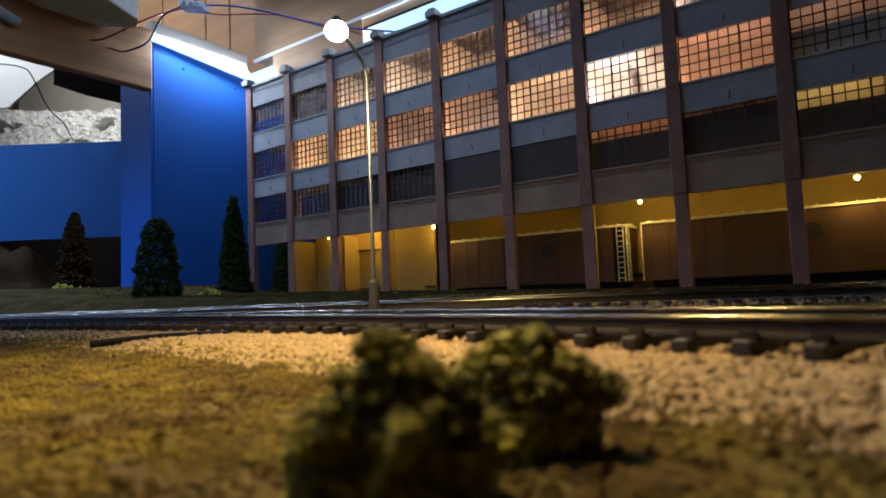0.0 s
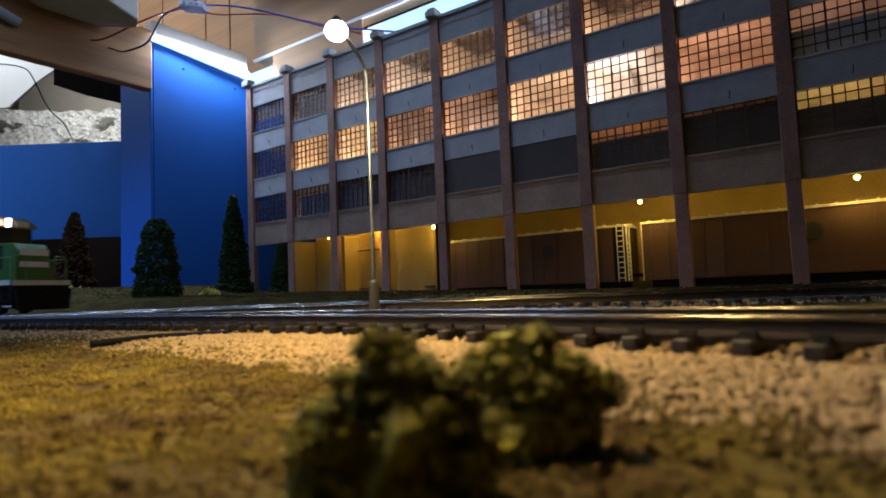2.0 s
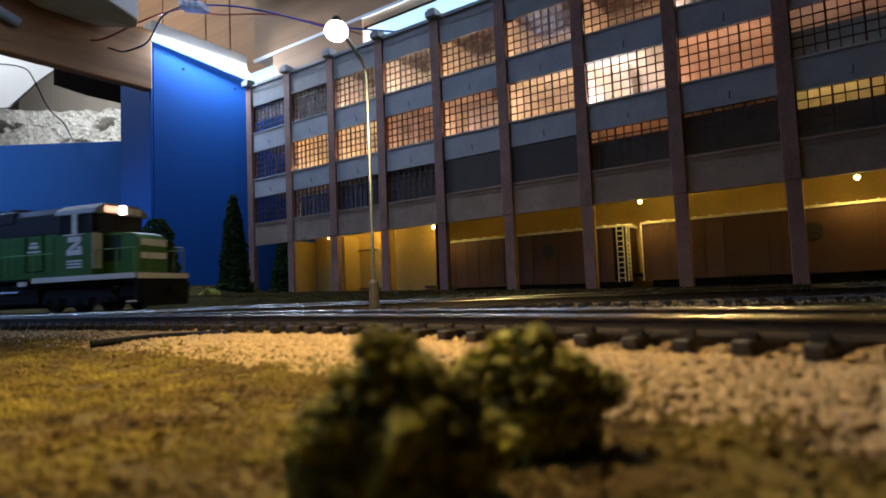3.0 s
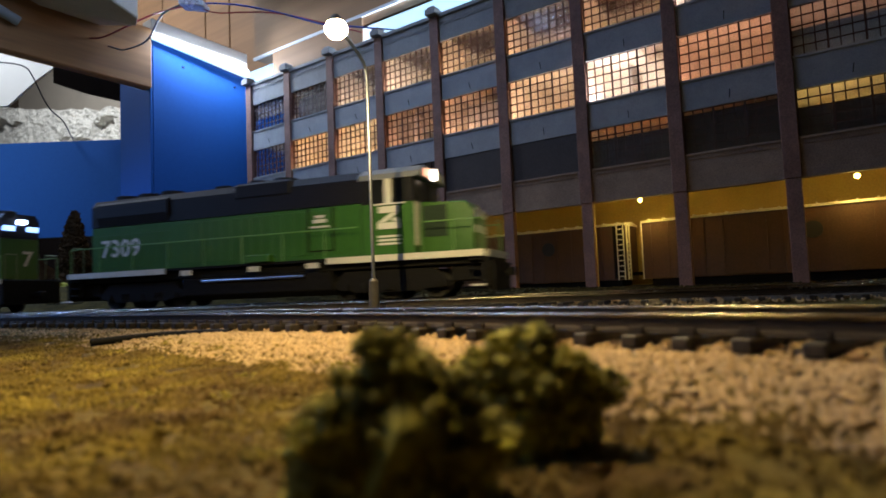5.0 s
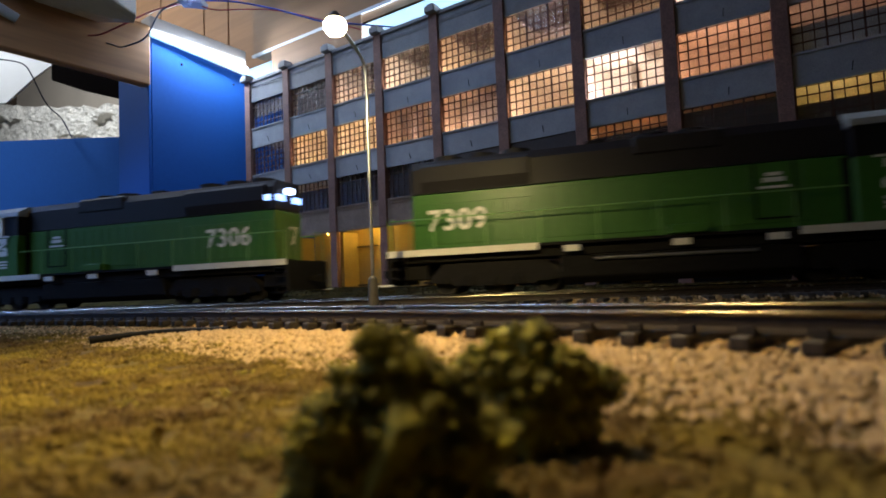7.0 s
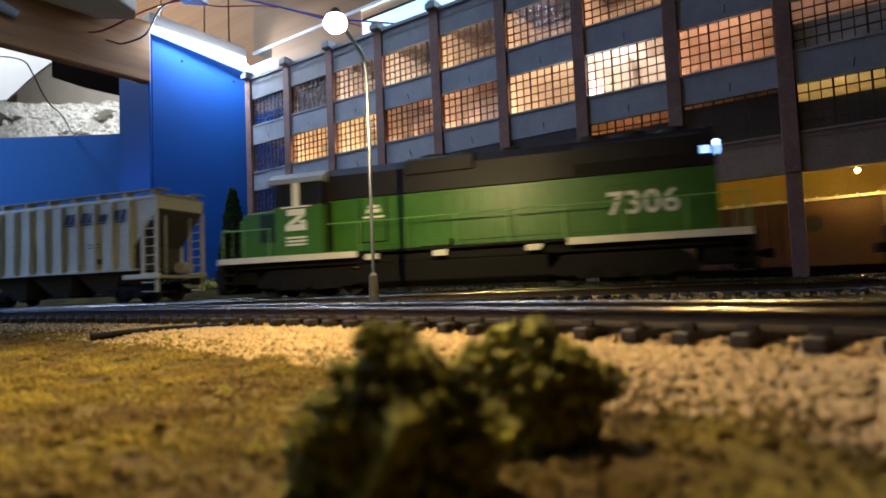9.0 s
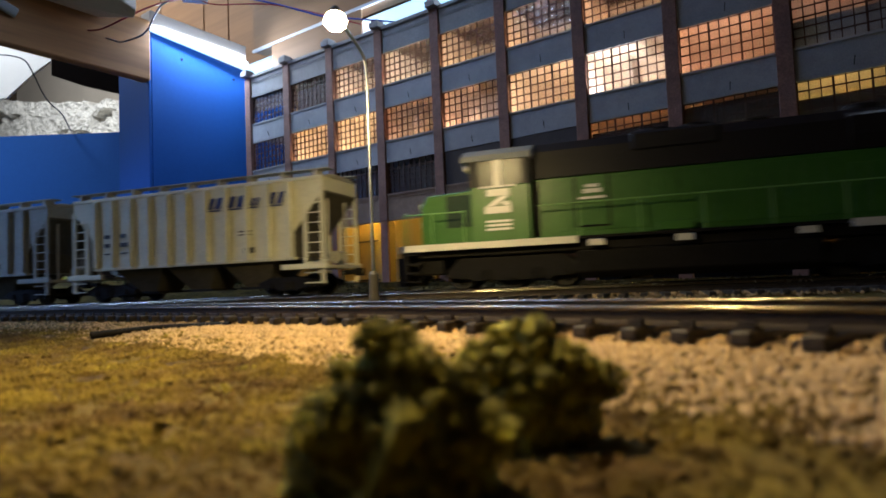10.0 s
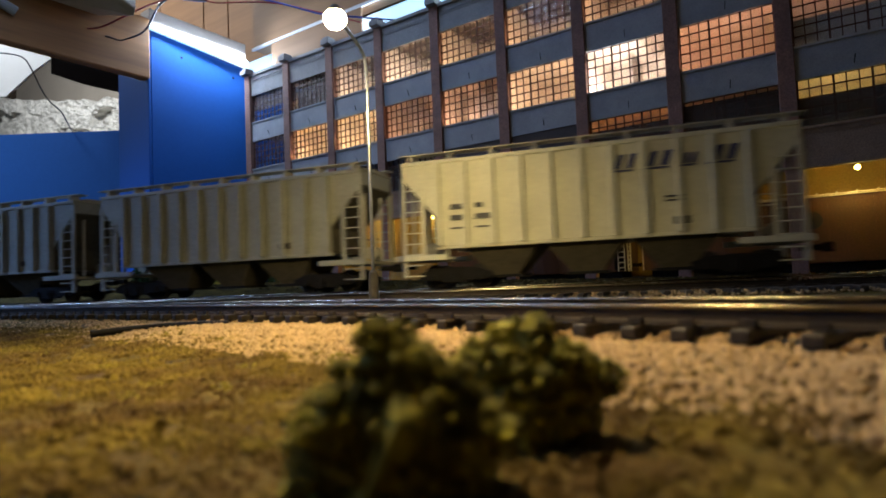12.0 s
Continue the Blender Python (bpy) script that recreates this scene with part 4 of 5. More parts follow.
wire(((-0.6455, 0.2832, 0.2841), (-0.6300, 0.2855, 0.2790), (-0.5969, 0.2916, 0.2825), (-0.5737, 0.3069, 0.2947), (-0.5552, 0.3194, 0.3007), (-0.5335, 0.3343, 0.3043)), "wire_red", "dark red wire out of the beam")
wire(((-0.5301, 0.3366, 0.3030), (-0.5224, 0.3430, 0.2944), (-0.4939, 0.3630, 0.2947), (-0.4702, 0.3798, 0.2935), (-0.4423, 0.4000, 0.2863), (-0.40, 0.44, 0.272)), "wire_red", "red wire hanging beside the blue one", 0.0007)
wire(((-0.90, 0.26, 0.322), (-0.8882, 0.2676, 0.3181), (-0.85, 0.2949, 0.3125), (-0.8424, 0.3017, 0.2955), (-0.8306, 0.3135, 0.2550), (-0.8546, 0.3408, 0.2509), (-0.9077, 0.3694, 0.2514), (-1.0809, 0.4479, 0.2834)), "wire_dark", "thin dark wire hanging beyond the opening")


def build_connector():
    top = thing("wire_connector", "clear plastic wire connector block under the ceiling", "connector", pose(-0.534, 0.334, 0.3035, 0, 8, 34))
    bm = bmn()
    box(bm, 0, 0, 0, 0.026, 0.016, 0.006)
    part("housing", bm, "clip", top, "", 0.001)
    for k in (-1, 0, 1):
        bm = bmn()
        rod(bm, (k * 0.007, -0.009, 0), (k * 0.007, -0.004, 0.0045), 0.0014, seg=8)
        part("lever", bm, "clip", top)
    bm = bmn()
    span(bm, -0.001, 0.001, -0.001, 0.001, 0.003, 0.157)
    part("hanger", bm, "wire_dark", top)


build_connector()

bm = bmn()
rod(bm, (-0.6395, 0.182, 0.2890), (-0.6395, 0.2166, 0.2765), 0.0052, 0.0048, 14)
tagged(part("pipe", bm, "tubegrey", None, "", 0.0), "short grey plastic tube fixed on the beam", "pipe")

tagged(tube("rail_offcut", [(-0.131, 0.0575, -0.0046), (-0.129, 0.066, -0.0042), (-0.123, 0.074, -0.0040), (-0.112, 0.0775, -0.0040)], 0.0008, "black"), "short dark strip of rail lying before the near track", "rail")

# ---- train ----
LINE = 0.245
TRAVEL = [(0, -0.549), (1, -0.4605), (2, -0.3719), (3, -0.2836), (4, -0.1935), (5, -0.1029), (6, -0.0110), (7, 0.0812), (8, 0.1757), (9, 0.2707), (10, 0.3645), (11, 0.4583), (12, 0.5522)]
WHEELS = []


def lettering(name, text, size, place, parent, material, facing=0, label=""):
    cu = bpy.data.curves.new(name, "FONT")
    cu.body, cu.size, cu.extrude, cu.offset = text, size, 0.00006, size * 0.018
    cu.space_character = 1.08
    cu.materials.append(M[material])
    ob = new(name, cu)
    ob.parent = parent
    ob.matrix_basis = pose(*place, 90, 0, facing)
    if label:
        ob["label"] = label
    return ob


def truck(parent, x, spacing, axles, r, half, material="black"):
    bm = bmn()
    n = (axles - 1) / 2
    up = 0.0040 if axles == 3 else 0.0006
    for side in (-1, 1):
        y = side * 0.0118
        prism(bm, ((x - n * spacing - 0.006, r + 0.0014), (x - n * spacing - 0.006, r - 0.0010), (x - n * spacing + 0.003, r - 0.0012), (x - n * spacing + 0.005, r - 0.0026), (x + n * spacing - 0.005, r - 0.0026), (x + n * spacing - 0.003, r - 0.0012), (x + n * spacing + 0.006, r - 0.0010), (x + n * spacing + 0.006, r + 0.0014), (x + n * spacing, r + 0.0030 + up), (x - n * spacing, r + 0.0030 + up)), y - 0.0009, y + 0.0009)
        for k in range(axles):
            xa = x + (k - n) * spacing
            box(bm, xa, y + side * 0.0012, r, 0.0030, 0.0016, 0.0030)
        for k in range(axles * 2 - 1):
            xa = x + (k / 2 - n) * spacing
            if k % 2:
                for dx in (-0.0018, 0, 0.0018):
                    rod(bm, (xa + dx, y + side * 0.0008, r - 0.0022), (xa + dx, y + side * 0.0008, r + 0.0018), 0.0008, seg=6)
    box(bm, x, 0, r + 0.002, 0.006, 0.022, 0.004)
    t = part("truck", bm, material, parent, "black wheel truck")
    for k in range(axles):
        bm = bmn()
        for side in (-1, 1):
            rod(bm, (0, side * 0.0072, 0), (0, side * 0.0094, 0), r, seg=20)
            rod(bm, (0, side * 0.0068, 0), (0, side * 0.0073, 0), r + 0.0006, seg=20)
            rod(bm, (0, side * 0.0094, 0), (0, side * 0.0098, 0), r * 0.45, seg=10)
        rod(bm, (0, -0.011, 0), (0, 0.011, 0), 0.001, seg=8)
        w = part("wheelset", bm, "wheel", t, "dark steel wheels on an axle")
        WHEELS.append((w, x + (k - n) * spacing, r))
    return t


def coupler(parent, x, e):
    bm = bmn()
    box(bm, x + e * 0.003, 0, 0.0098, 0.008, 0.0022, 0.0022)
    box(bm, x + e * 0.0075, -0.0006, 0.0098, 0.003, 0.0042, 0.0036)
    part("coupler", bm, "black", parent, "", 0.0003)


def locomotive(number, label, warm):
    top = thing("locomotive", label, "locomotive", None, "diesel locomotives")
    # frame, sills
    bm = bmn()
    span(bm, -0.113, 0.113, -0.0145, 0.0145, 0.0135, 0.0178)
    for e in (-1, 1):
        span(bm, e * 0.113 - 0.0012, e * 0.113 + 0.0012, -0.0170, 0.0170, 0.0045, 0.0185)
    part("underframe", bm, "black", top, "black frame", 0.0003)
    # black boxes added to close gaps that are dark only for want of light
    for e in (-1, 1):
        bm = bmn()
        span(bm, e * 0.1045 - 0.0075, e * 0.1045 + 0.0075, -0.0120, 0.0120, 0.0065, 0.0134)
        part("draft_gear", bm, "black", top, "black draft gear box filling an unlit gap", 0.0004)
    for side in (-1, 1):
        for a, b in ((-0.113, -0.049), (0.041, 0.113)):
            bm = bmn()
            span(bm, a, b, side * 0.0172 - 0.0004, side * 0.0172 + 0.0004, 0.0163, 0.0190)
            part("sill_stripe", bm, "sillwhite", top, "white edge stripe")
        bm = bmn()
        span(bm, -0.113, 0.113, side * 0.0139 - 0.0033, side * 0.0139 + 0.0031, 0.0179, 0.0189)
        part("walkway", bm, "black", top, "black walkway")
        for a in (-0.036, 0.003, 0.034):
            bm = bmn()
            span(bm, a - 0.003, a + 0.003, side * 0.0174 - 0.0004, side * 0.0174 + 0.0004, 0.0150, 0.0174)
            part("step_tab", bm, "sillwhite", top, "white tab")
    # long hood, black over green
    bm = bmn()
    span(bm, -0.1035, 0.0580, -0.0112, 0.0112, 0.0190, 0.0430)
    part("hood", bm, "green", top, "green lower hood", 0.0004)
    bm = bmn()
    prism(bm, ((-0.0112, 0.0433), (0.0112, 0.0433), (0.0112, 0.0540), (0.0088, 0.0575), (-0.0088, 0.0575), (-0.0112, 0.0540)), -0.1035, 0.0580, "yz")
    part("hood_top", bm, "hoodblack", top, "black upper hood")
    for side in (-1, 1):
        bm = bmn()
        prism(bm, ((side * 0.0113, 0.0436), (side * 0.0126, 0.0480), (side * 0.0126, 0.0545), (side * 0.0105, 0.0560)), -0.0985, -0.052, "yz")
        part("radiator", bm, "hoodblack", top, "flared black radiator housing")
        for k in range(17):
            bm = bmn()
            xx = -0.046 + k * 0.0058
            span(bm, xx - 0.0026, xx + 0.0026, side * 0.0113 - 0.0002, side * 0.0113 + 0.0002, 0.0212, 0.0415)
            part("hood_door", bm, "green", top, "", 0.00015)
        for k in range(9):
            bm = bmn()
            xx = -0.0985 + k * 0.0056
            span(bm, xx - 0.0025, xx + 0.0025, side * 0.0113 - 0.0002, side * 0.0113 + 0.0002, 0.0212, 0.0385)
            part("hood_door", bm, "green", top, "", 0.00015)
        # black strip painted for the gap's shade; no gap is cut
        bm = bmn()
        span(bm, 0.0560, 0.0584, side * 0.0116 - 0.0004, side * 0.0116 + 0.0004, 0.020, 0.042)
        part("gap_strip", bm, "black", top, "black strip for the shaded gap behind the cab")
        for xa, xb, za, zb, nm in ((0.0285, 0.0292, 0.0232, 0.0428, "door_edge"), (0.0285, 0.0420, 0.0226, 0.0232, "door_edge"), (0.0413, 0.0420, 0.0232, 0.0428, "door_edge")):
            bm = bmn()
            span(bm, xa, xb, side * 0.0116 - 0.0003, side * 0.0116 + 0.0003, za, zb)
            part(nm, bm, "black", top, "dark edge of the hood door")
        bm = bmn()
        span(bm, -0.0010, 0.0120, side * 0.0150 - 0.0038, side * 0.0150 + 0.0012, 0.0192, 0.0225)
        part("battery_box", bm, "green", top, "", 0.0003)
    # roof gear
    for xx in (-0.090, -0.0745, -0.059, -0.004, 0.010):
        bm = bmn()
        rod(bm, (xx, 0, 0.0570), (xx, 0, 0.0600), 0.0062, seg=24)
        rod(bm, (xx, 0, 0.0600), (xx, 0, 0.0604), 0.0052, 0.0048, 24)
        for k in range(4):
            m = pose(xx, 0, 0.0605, 0, 0, 45 * k)
            box(bm, 0, 0, 0, 0.0104, 0.0004, 0.0003, m)
        part("roof_fan", bm, "hoodblack", top, "black roof fan")
    bm = bmn()
    span(bm, -0.012, 0.020, -0.0118, 0.0118, 0.0500, 0.0580)
    part("brake_blister", bm, "hoodblack", top, "black dynamic brake hatch", 0.0012)
    bm = bmn()
    span(bm, -0.030, -0.022, -0.0035, 0.0035, 0.0570, 0.0600)
    part("exhaust_stack", bm, "black", top, "", 0.0003)
    # cab
    bm = bmn()
    span(bm, 0.0585, 0.0830, -0.0165, 0.0165, 0.0190, 0.0412)
    part("cab", bm, "green", top, "green cab", 0.0003)
    for xa in (0.0585, 0.0800):
        bm = bmn()
        span(bm, xa, xa + 0.0028, -0.0165, 0.0165, 0.0412, 0.0518)
        part("cab_bulkhead", bm, "hoodblack", top)
    for side in (-1, 1):
        bm = bmn()
        span(bm, 0.0698, 0.0730, side * 0.0166 - 0.0004, side * 0.0166 + 0.0004, 0.0412, 0.0518)
        part("window_post", bm, "white", top, "white window post")
        bm = bmn()
        span(bm, 0.0613, 0.0800, side * 0.0158 - 0.0003, side * 0.0158 + 0.0003, 0.0410, 0.0520)
        part("cab_window", bm, "window", top, "dark cab window")
        bm = bmn()
        span(bm, 0.064, 0.079, side * 0.0170 - 0.0005, side * 0.0170 + 0.0005, 0.0404, 0.0411)
        part("armrest", bm, "white", top)
    bm = bmn()
    prism(bm, ((-0.0172, 0.0517), (0.0172, 0.0517), (0.0165, 0.0541), (0.0110, 0.0573), (-0.0110, 0.0573), (-0.0165, 0.0541)), 0.0576, 0.0865, "yz")
    part("cab_roof", bm, "roofgrey", top, "pale grey cab roof")
    bm = bmn()
    span(bm, 0.0831, 0.0836, -0.0145, -0.0040, 0.0422, 0.0505)
    span(bm, 0.0831, 0.0836, 0.0040, 0.0145, 0.0422, 0.0505)
    part("windscreen", bm, "window", top, "dark windscreen")
    # nose
    bm = bmn()
    prism(bm, ((0.0830, 0.0190), (0.1075, 0.0190), (0.1075, 0.0360), (0.1040, 0.0405), (0.0830, 0.0415)), -0.0098, 0.0098)
    part("nose", bm, "green", top, "green short nose", 0.0006)
    for z0, z1 in ((0.0335, 0.0372), (0.0268, 0.0300)):
        bm = bmn()
        span(bm, 0.1076, 0.1079, -0.0085, 0.0085, z0, z1)
        part("nose_stripe", bm, "white", top, "white nose band")
    for side in (-1, 1):
        bm = bmn()
        span(bm, 0.0845, 0.0955, side * 0.0099 - 0.0003, side * 0.0099 + 0.0003, 0.0260, 0.0395)
        part("nose_grille", bm, "nosepanel", top, "dark green panel on the nose")
    bm = bmn()
    span(bm, 0.1142, 0.1150, -0.0168, 0.0168, 0.0160, 0.0188)
    part("pilot_stripe", bm, "sillwhite", top, "white end stripe")
    bm = bmn()
    prism(bm, ((-0.015, 0.0020), (0.015, 0.0020), (0.0165, 0.0140), (-0.0165, 0.0140)), 0.1140, 0.1165, "yz")
    part("plow", bm, "black", top, "black pilot plow")
    # headlights
    lit, board = ("headlight", "numberboard") if warm else ("bluelight", "blueboard")
    if warm:
        for z in (0.0556, 0.0530):
            bm = bmn()
            rod(bm, (0.0860, -0.001, z), (0.0880, -0.001, z), 0.0013, seg=14)
            part("headlight", bm, lit, top, "lit twin headlight")
        for side in (-1, 1):
            bm = bmn()
            span(bm, 0.0863, 0.0871, side * 0.0078 - 0.0038, side * 0.0078 + 0.0038, 0.0524, 0.0558)
            part("number_board", bm, board if side < 0 else "sillwhite", top, "number board under the cab roof")
        bm = bmn()
        span(bm, 0.0832, 0.0837, -0.0162, -0.0108, 0.0225, 0.0412)
        part("cab_door", bm, "sillwhite", top, "cream front door of the cab")
    else:
        for y in (-0.0013, 0.0013):
            bm = bmn()
            rod(bm, (-0.1036, y, 0.0528), (-0.1054, y, 0.0528), 0.0015, seg=14)
            part("headlight", bm, lit, top, "lit cool white headlight")
        for side in (-1, 1):
            bm = bmn()
            prism(bm, ((-0.1042, side * 0.0035), (-0.1048, side * 0.0100), (-0.0985, side * 0.0122), (-0.0985, side * 0.0118), (-0.1036, side * 0.0096), (-0.1036, side * 0.0035)), 0.0475, 0.0503, "xy")
            part("number_board", bm, board, top, "glowing blue white number board")
        # casing in a pale colour that carries the street lamp's light on it
        bm = bmn()
        span(bm, 0.0866, 0.0892, -0.0045, 0.0045, 0.0505, 0.0562)
        part("headlight_casing", bm, "sillwhite", top, "unlit headlight casing painted pale for lamplight", 0.0006)
        lettering("end_number", "7", 0.0125, (-0.1038, -0.0010, 0.0270), top, "white", -90, "white numeral on the hood end")
    # lettering: road number on the long hood, plain shapes on the cab
    for side in (-1, 1):
        if side < 0:
            lettering("road_number", number, 0.0124, (-0.0965, -0.0117, 0.0272), top, "white", 0, "white road number")
        else:
            lettering("road_number", number, 0.0124, (-0.0640, 0.0117, 0.0272), top, "white", 180, "white road number")
        y = side * 0.0168
        bm = bmn()
        for z0, z1, xa, xb in ((0.0370, 0.0398, 0.0668, 0.0762), (0.0300, 0.0328, 0.0660, 0.0766)):
            span(bm, xa, xb, y - 0.0002, y + 0.0002, z0, z1)
        prism(bm, ((0.0664, 0.0330), (0.0700, 0.0330), (0.0762, 0.0368), (0.0724, 0.0368)), y - 0.0002, y + 0.0002)
        prism(bm, ((0.0736, 0.0330), (0.0768, 0.0330), (0.0756, 0.0349), (0.0728, 0.0342)), y - 0.0002, y + 0.0002)
        if side > 0:
            bmesh.ops.scale(bm, vec=(-1, 1, 1), verts=bm.verts)
            bmesh.ops.translate(bm, vec=(0.1428, 0, 0), verts=bm.verts)
            bmesh.ops.reverse_faces(bm, faces=bm.faces)
        part("emblem", bm, "white", top, "white emblem")
        bm = bmn()
        for k in range(3):
            span(bm, 0.0662, 0.0766, y - 0.0002, y + 0.0002, 0.0232 + k * 0.0016, 0.0241 + k * 0.0016)
        part("caption", bm, "white", top, "white lines of small lettering")
        yy = side * 0.0119
        bm = bmn()
        span(bm, 0.0325, 0.0375, yy - 0.0002, yy + 0.0002, 0.0380, 0.0392)
        span(bm, 0.0315, 0.0385, yy - 0.0002, yy + 0.0002, 0.0358, 0.0374)
        span(bm, 0.0300, 0.0400, yy - 0.0002, yy + 0.0002, 0.0335, 0.0344)
        part("data_decal", bm, "white", top, "small white data lines")
    # handrails
    for side in (-1, 1):
        bm = bmn()
        y = side * 0.0166
        for a, b in ((-0.112, 0.056), (0.086, 0.112)):
            rod(bm, (a, y, 0.0318), (b, y, 0.0318), 0.00028, seg=6)
        part("handrail", bm, "railgreen", top, "thin green handrail")
        for xx in (-0.112, -0.092, -0.070, -0.048, -0.026, -0.004, 0.018, 0.040, 0.086, 0.100, 0.112):
            bm = bmn()
            rod(bm, (xx, y, 0.0188), (xx, y, 0.0322), 0.00028, seg=6)
            part("stanchion", bm, "railgreen", top)
    for e in (-1, 1):
        bm = bmn()
        for y in (-0.0150, -0.0085, 0.0085, 0.0150):
            rod(bm, (e * 0.1128, y, 0.0188), (e * 0.1128, y, 0.0330), 0.0002, seg=6)
        for a, b in ((-0.0150, -0.0085), (0.0085, 0.0150)):
            rod(bm, (e * 0.1128, a, 0.0330), (e * 0.1128, b, 0.0330), 0.0003, seg=6)
        part("end_rail", bm, "railwhite", top, "pale end railing")
        for side in (-1, 1):
            for k in range(4):
                bm = bmn()
                span(bm, e * 0.1095 - 0.0035, e * 0.1095 + 0.0035, side * 0.0158 - 0.0014, side * 0.0158 + 0.0014, 0.0035 + k * 0.0038, 0.0041 + k * 0.0038)
                part("step", bm, "black", top)
            for xx in (-0.0033, 0.0033):
                bm = bmn()
                span(bm, e * 0.1095 + xx - 0.0003, e * 0.1095 + xx + 0.0003, side * 0.0150 - 0.0004, side * 0.0150 + 0.0004, 0.0035, 0.0165)
                part("step_side", bm, "black", top)
        bm = bmn()
        span(bm, e * 0.112 - 0.005, e * 0.112 + 0.001, -0.0172, -0.0168, 0.0042, 0.0050)
        part("footboard", bm, "sillwhite", top, "white step edge")
        coupler(top, e * 0.113, e)
    bm = bmn()
    prism(bm, ((-0.0140, 0.0052), (-0.0110, 0.0026), (0.0110, 0.0026), (0.0140, 0.0052), (0.0148, 0.0134), (-0.0148, 0.0134)), -0.041, 0.042, "yz")
    part("fuel_tank", bm, "black", top, "black fuel tank", 0.0004)
    bm = bmn()
    rod(bm, (-0.028, -0.0152, 0.0118), (0.028, -0.0152, 0.0118), 0.0007, seg=8)
    part("air_tank", bm, "steel", top, "shiny pipe along the tank")
    for x in (-0.0685, 0.0685):
        truck(top, x, 0.0212, 3, 0.0058, 0.0118)
    return top


def hopper(label, first):
    top = thing("covered_hopper", label, "freight car", None, "covered hoppers")
    paint = "hopper" if first else "hoppergrey"
    L, B, w = 0.0747, 0.0590, 0.0160
    outline = ((-L, 0.0535), (-L, 0.0472), (-B, 0.0290), (-B, 0.0172), (B, 0.0172), (B, 0.0290), (L, 0.0472), (L, 0.0535))
    bm = bmn()
    prism(bm, outline, -w, w)
    part("body", bm, paint, top, "ribbed body")
    for side in (-1, 1):
        bm = bmn()
        span(bm, -L, L, side * w - 0.0006, side * w + 0.0006, 0.0520, 0.0537)
        part("top_chord", bm, paint, top, "", 0.0002)
        bm = bmn()
        span(bm, -B - 0.001, B + 0.001, side * w - 0.0008, side * w + 0.0021, 0.0162, 0.0176)
        part("side_sill", bm, paint, top, "pale side sill", 0.0002)
        for k in range(11):
            bm = bmn()
            xx = -B + 0.0008 + k * (2 * B - 0.0016) / 10
            span(bm, xx - 0.0010, xx + 0.0010, side * w - (0.0004 if side > 0 else 0.0023), side * w + (0.0023 if side > 0 else 0.0004), 0.0176, 0.0520)
            part("rib", bm, paint, top, "", 0.0003)
        for e in (-1, 1):
            bm = bmn()
            for xx in (e * 0.0742, e * 0.0655):
                span(bm, xx - 0.0008, xx + 0.0008, side * w - 0.0006, side * w + 0.0006, 0.0050 if abs(xx) > 0.07 else 0.012, 0.0472 if abs(xx) > 0.07 else 0.040)
            part("ladder_rail", bm, paint, top)
            for k in range(9):
                bm = bmn()
                rod(bm, (e * 0.0655, side * (w + 0.0006), 0.0055 + k * 0.0045), (e * 0.0742, side * (w + 0.0006), 0.0055 + k * 0.0045), 0.00028, seg=5)
                part("rung", bm, paint, top)
            bm = bmn()
            span(bm, e * 0.0655 - 0.0125, e * 0.0655 + 0.0110, side * w - 0.0012, side * w + 0.0008, 0.0118, 0.0142)
            part("end_sill", bm, paint, top, "", 0.0002)
    bm = bmn()
    prism(bm, ((-w - 0.0004, 0.0537), (w + 0.0004, 0.0537), (0.008, 0.0552), (-0.008, 0.0552)), -L - 0.0008, L + 0.0008, "yz")
    part("roof", bm, "hopperdirt", top, "dusty grey roof")
    for y in (-0.0125, 0.0125):
        bm = bmn()
        span(bm, -L - 0.002, L + 0.002, y - 0.0030, y + 0.0030, 0.0566, 0.0571)
        part("running_board", bm, "hopperdirt", top, "thin roof walkway")
        for k in range(9):
            bm = bmn()
            xx = -L + 0.004 + k * (2 * L - 0.008) / 8
            span(bm, xx - 0.0009, xx + 0.0009, y - 0.0028, y + 0.0028, 0.0537, 0.0567)
            part("board_bracket", bm, "hopperdirt", top)
    bm = bmn()
    span(bm, -L + 0.004, L - 0.004, -0.0045, 0.0045, 0.0552, 0.0562)
    part("hatch", bm, "hopperdirt", top, "long roof hatch", 0.0003)
    for e in (-1, 1):
        bm = bmn()
        span(bm, e * 0.0700 - 0.0070, e * 0.0700 + 0.0070, -w, w, 0.0118, 0.0132)
        part("end_platform", bm, "hopperdirt", top)
        # end sheet coloured dark for the shadow under the slope
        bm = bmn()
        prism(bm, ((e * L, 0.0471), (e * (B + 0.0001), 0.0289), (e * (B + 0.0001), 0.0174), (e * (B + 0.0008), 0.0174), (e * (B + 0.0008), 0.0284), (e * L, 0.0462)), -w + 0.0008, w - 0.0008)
        part("slope_sheet", bm, "hoppershade", top, "sloped end sheet with its shade painted dark")
        for y in (-0.0085, 0.0085):
            bm = bmn()
            rod(bm, (e * 0.0725, y, 0.0132), (e * 0.0725, y, 0.0472), 0.0007, seg=6)
            part("end_post", bm, "hopperdirt", top)
        bm = bmn()
        rod(bm, (e * 0.0690, 0.004, 0.0175), (e * 0.0690, 0.012, 0.0175), 0.0030, seg=14)
        part("brake_cylinder", bm, "hopperdirt", top)
        coupler(top, e * 0.0765, e)
        truck(top, e * 0.0535, 0.0200, 2, 0.0048, 0.0118)
    # discharge hoppers in the same dark colour, painting the shade below the body
    for x in (-0.0330, 0.0, 0.0330):
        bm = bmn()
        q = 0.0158
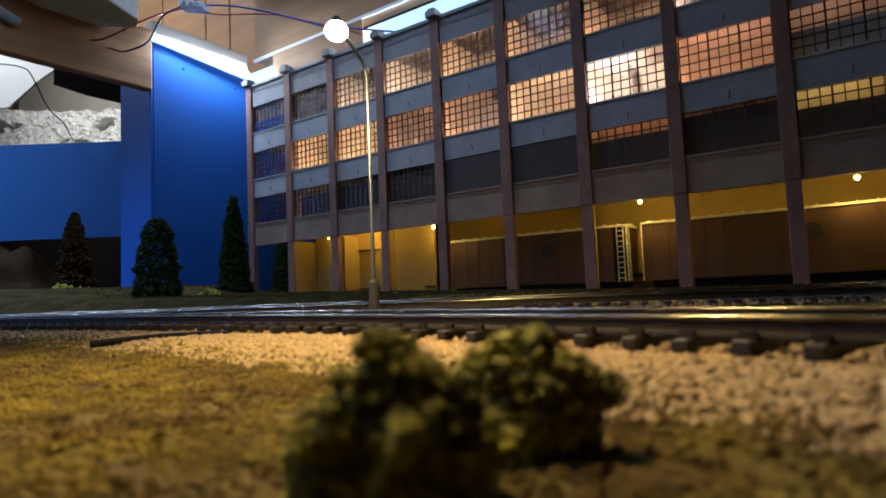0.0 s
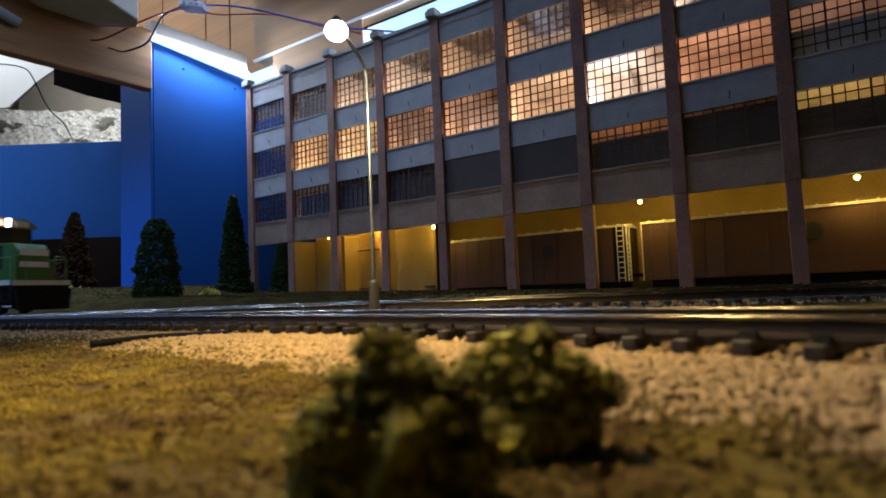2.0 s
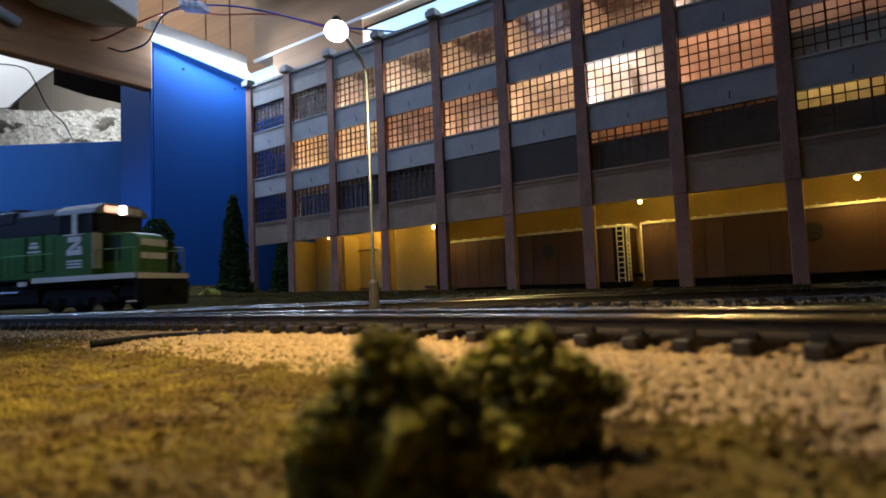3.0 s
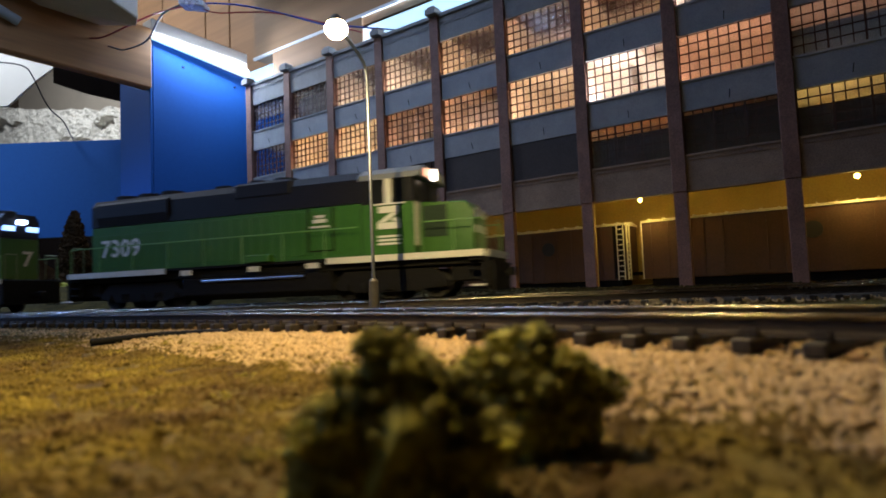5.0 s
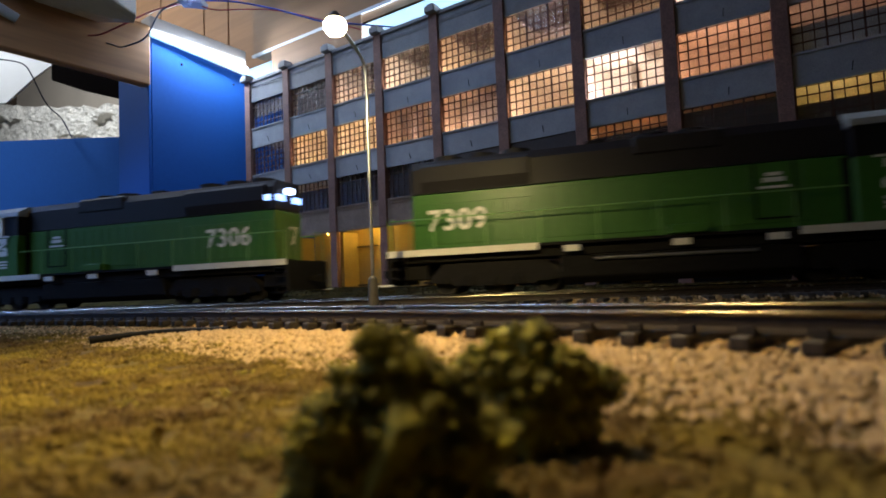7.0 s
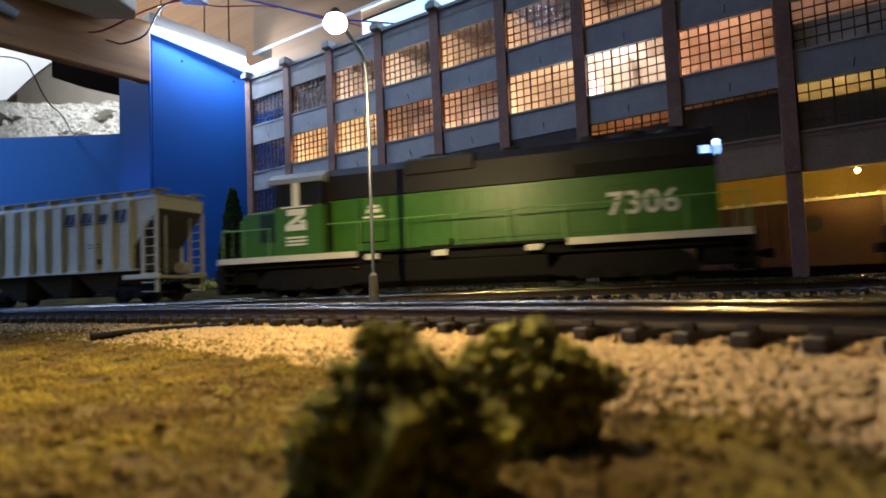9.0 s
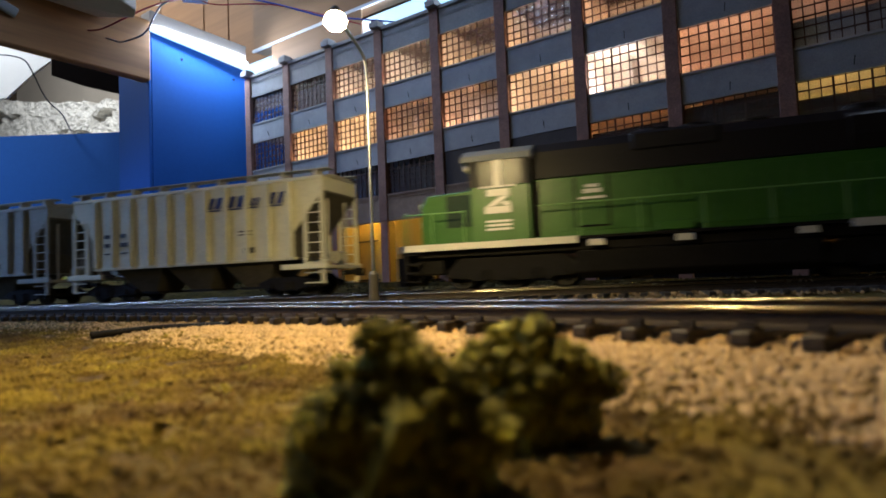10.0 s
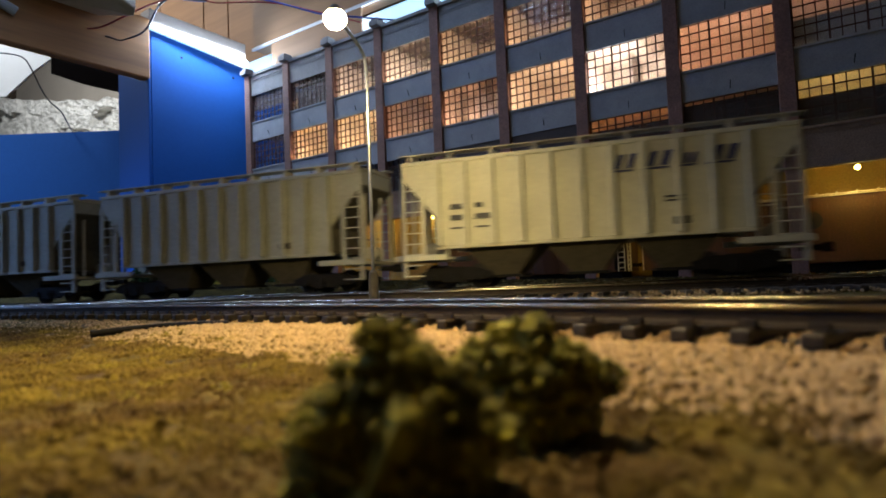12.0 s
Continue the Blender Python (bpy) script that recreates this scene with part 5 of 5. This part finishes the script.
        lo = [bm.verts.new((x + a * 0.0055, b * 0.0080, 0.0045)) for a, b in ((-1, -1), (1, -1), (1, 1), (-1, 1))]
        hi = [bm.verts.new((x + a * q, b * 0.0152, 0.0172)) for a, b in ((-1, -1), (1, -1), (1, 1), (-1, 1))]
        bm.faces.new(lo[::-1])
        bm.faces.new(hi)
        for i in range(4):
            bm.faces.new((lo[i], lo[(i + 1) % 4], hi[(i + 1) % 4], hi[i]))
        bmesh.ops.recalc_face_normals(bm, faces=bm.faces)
        part("discharge_hopper", bm, "hoppershade", top, "sloped discharge hopper with its shade painted dark")
        bm = bmn()
        span(bm, x - 0.0080, x + 0.0080, -0.0095, 0.0095, 0.0036, 0.0048)
        part("outlet_gate", bm, "black", top)
    y = -w - 0.0006
    if first:
        for xa, wd, z0, z1 in ((0.0125, 0.0065, 0.0425, 0.0478), (0.0240, 0.0075, 0.0425, 0.0478), (0.0365, 0.0040, 0.0425, 0.0462), (0.0465, 0.0070, 0.0425, 0.0478)):
            for k, (a, b) in enumerate(((0.0, 0.34), (0.64, 1.0))):
                bm = bmn()
                sl = (z1 - z0) * 0.35
                prism(bm, ((xa + a * wd, z0), (xa + b * wd, z0), (xa + b * wd + sl, z1), (xa + a * wd + sl, z1)), y - 0.0002, y + 0.0012)
                part("letter_shape", bm, "blue_decal", top, "slanted dark blue lettering shape")
            bm = bmn()
            span(bm, xa - 0.002, xa + wd, y - 0.0002, y + 0.0012, z0 - 0.0011, z0 - 0.0005)
            part("underline", bm, "blue_decal", top)
        for xa, xb, z0, z1 in ((-0.053, -0.0465, 0.0325, 0.0345), (-0.0425, -0.0395, 0.0325, 0.0345), (-0.053, -0.0480, 0.0280, 0.0300), (-0.0425, -0.0350, 0.0280, 0.0300), (-0.053, -0.0475, 0.0243, 0.0250), (-0.0425, -0.037, 0.0243, 0.0250), (0.030, 0.0365, 0.0305, 0.0312), (0.030, 0.0365, 0.0290, 0.0296)):
            bm = bmn()
            span(bm, xa, xb, y - 0.0002, y + 0.0012, z0, z1)
            part("lettering_bar", bm, "dark_decal", top, "small dark lettering bar")
    bm = bmn()
    span(bm, 0.0325, 0.0380, y - 0.0002, y + 0.0012, 0.0205, 0.0232)
    part("data_plate", bm, "dark_decal", top, "small black data plate")
    return top


lead = locomotive("7309", "green and black diesel locomotive with white road number and warm lights", True)
second = locomotive("7306", "green and black diesel running hood first with cool lights", False)
cars = [hopper("pale grey covered hopper with blue slanted lettering shapes", True), hopper("plain dull grey covered hopper behind the lettered one", False),
        hopper("plain dull grey covered hopper at the end of the train", False)]


def rolling(ob, offset, turned=False):
    rows = []
    for t, s in TRAVEL:
        p = along(s + offset, LINE)
        rows.append((t, pose(p.x, p.y, 0, 0, 0, ANG + (180 if turned else 0))))
    walk(ob, rows)


def spin(w, x, r, turned):
    rows = []
    ts, ss = [t for t, _ in TRAVEL], [s for _, s in TRAVEL]
    for k in range(0, 361, 2):
        t = k / 30
        a = math.degrees(np.interp(t, ts, ss) / r) * (-1 if turned else 1)
        rows.append((t, Matrix.Translation((x, 0, r)) @ Matrix.Rotation(radians(a), 4, "Y")))
    walk(w, rows)


def motions():
    rolling(lead, -0.0697)
    rolling(second, -0.3461, True)
    for i, car in enumerate(cars):
        rolling(car, -0.5725 - 0.1685 * i)
    for w, x, r in WHEELS:
        spin(w, x, r, w.parent.parent == second)


motions()
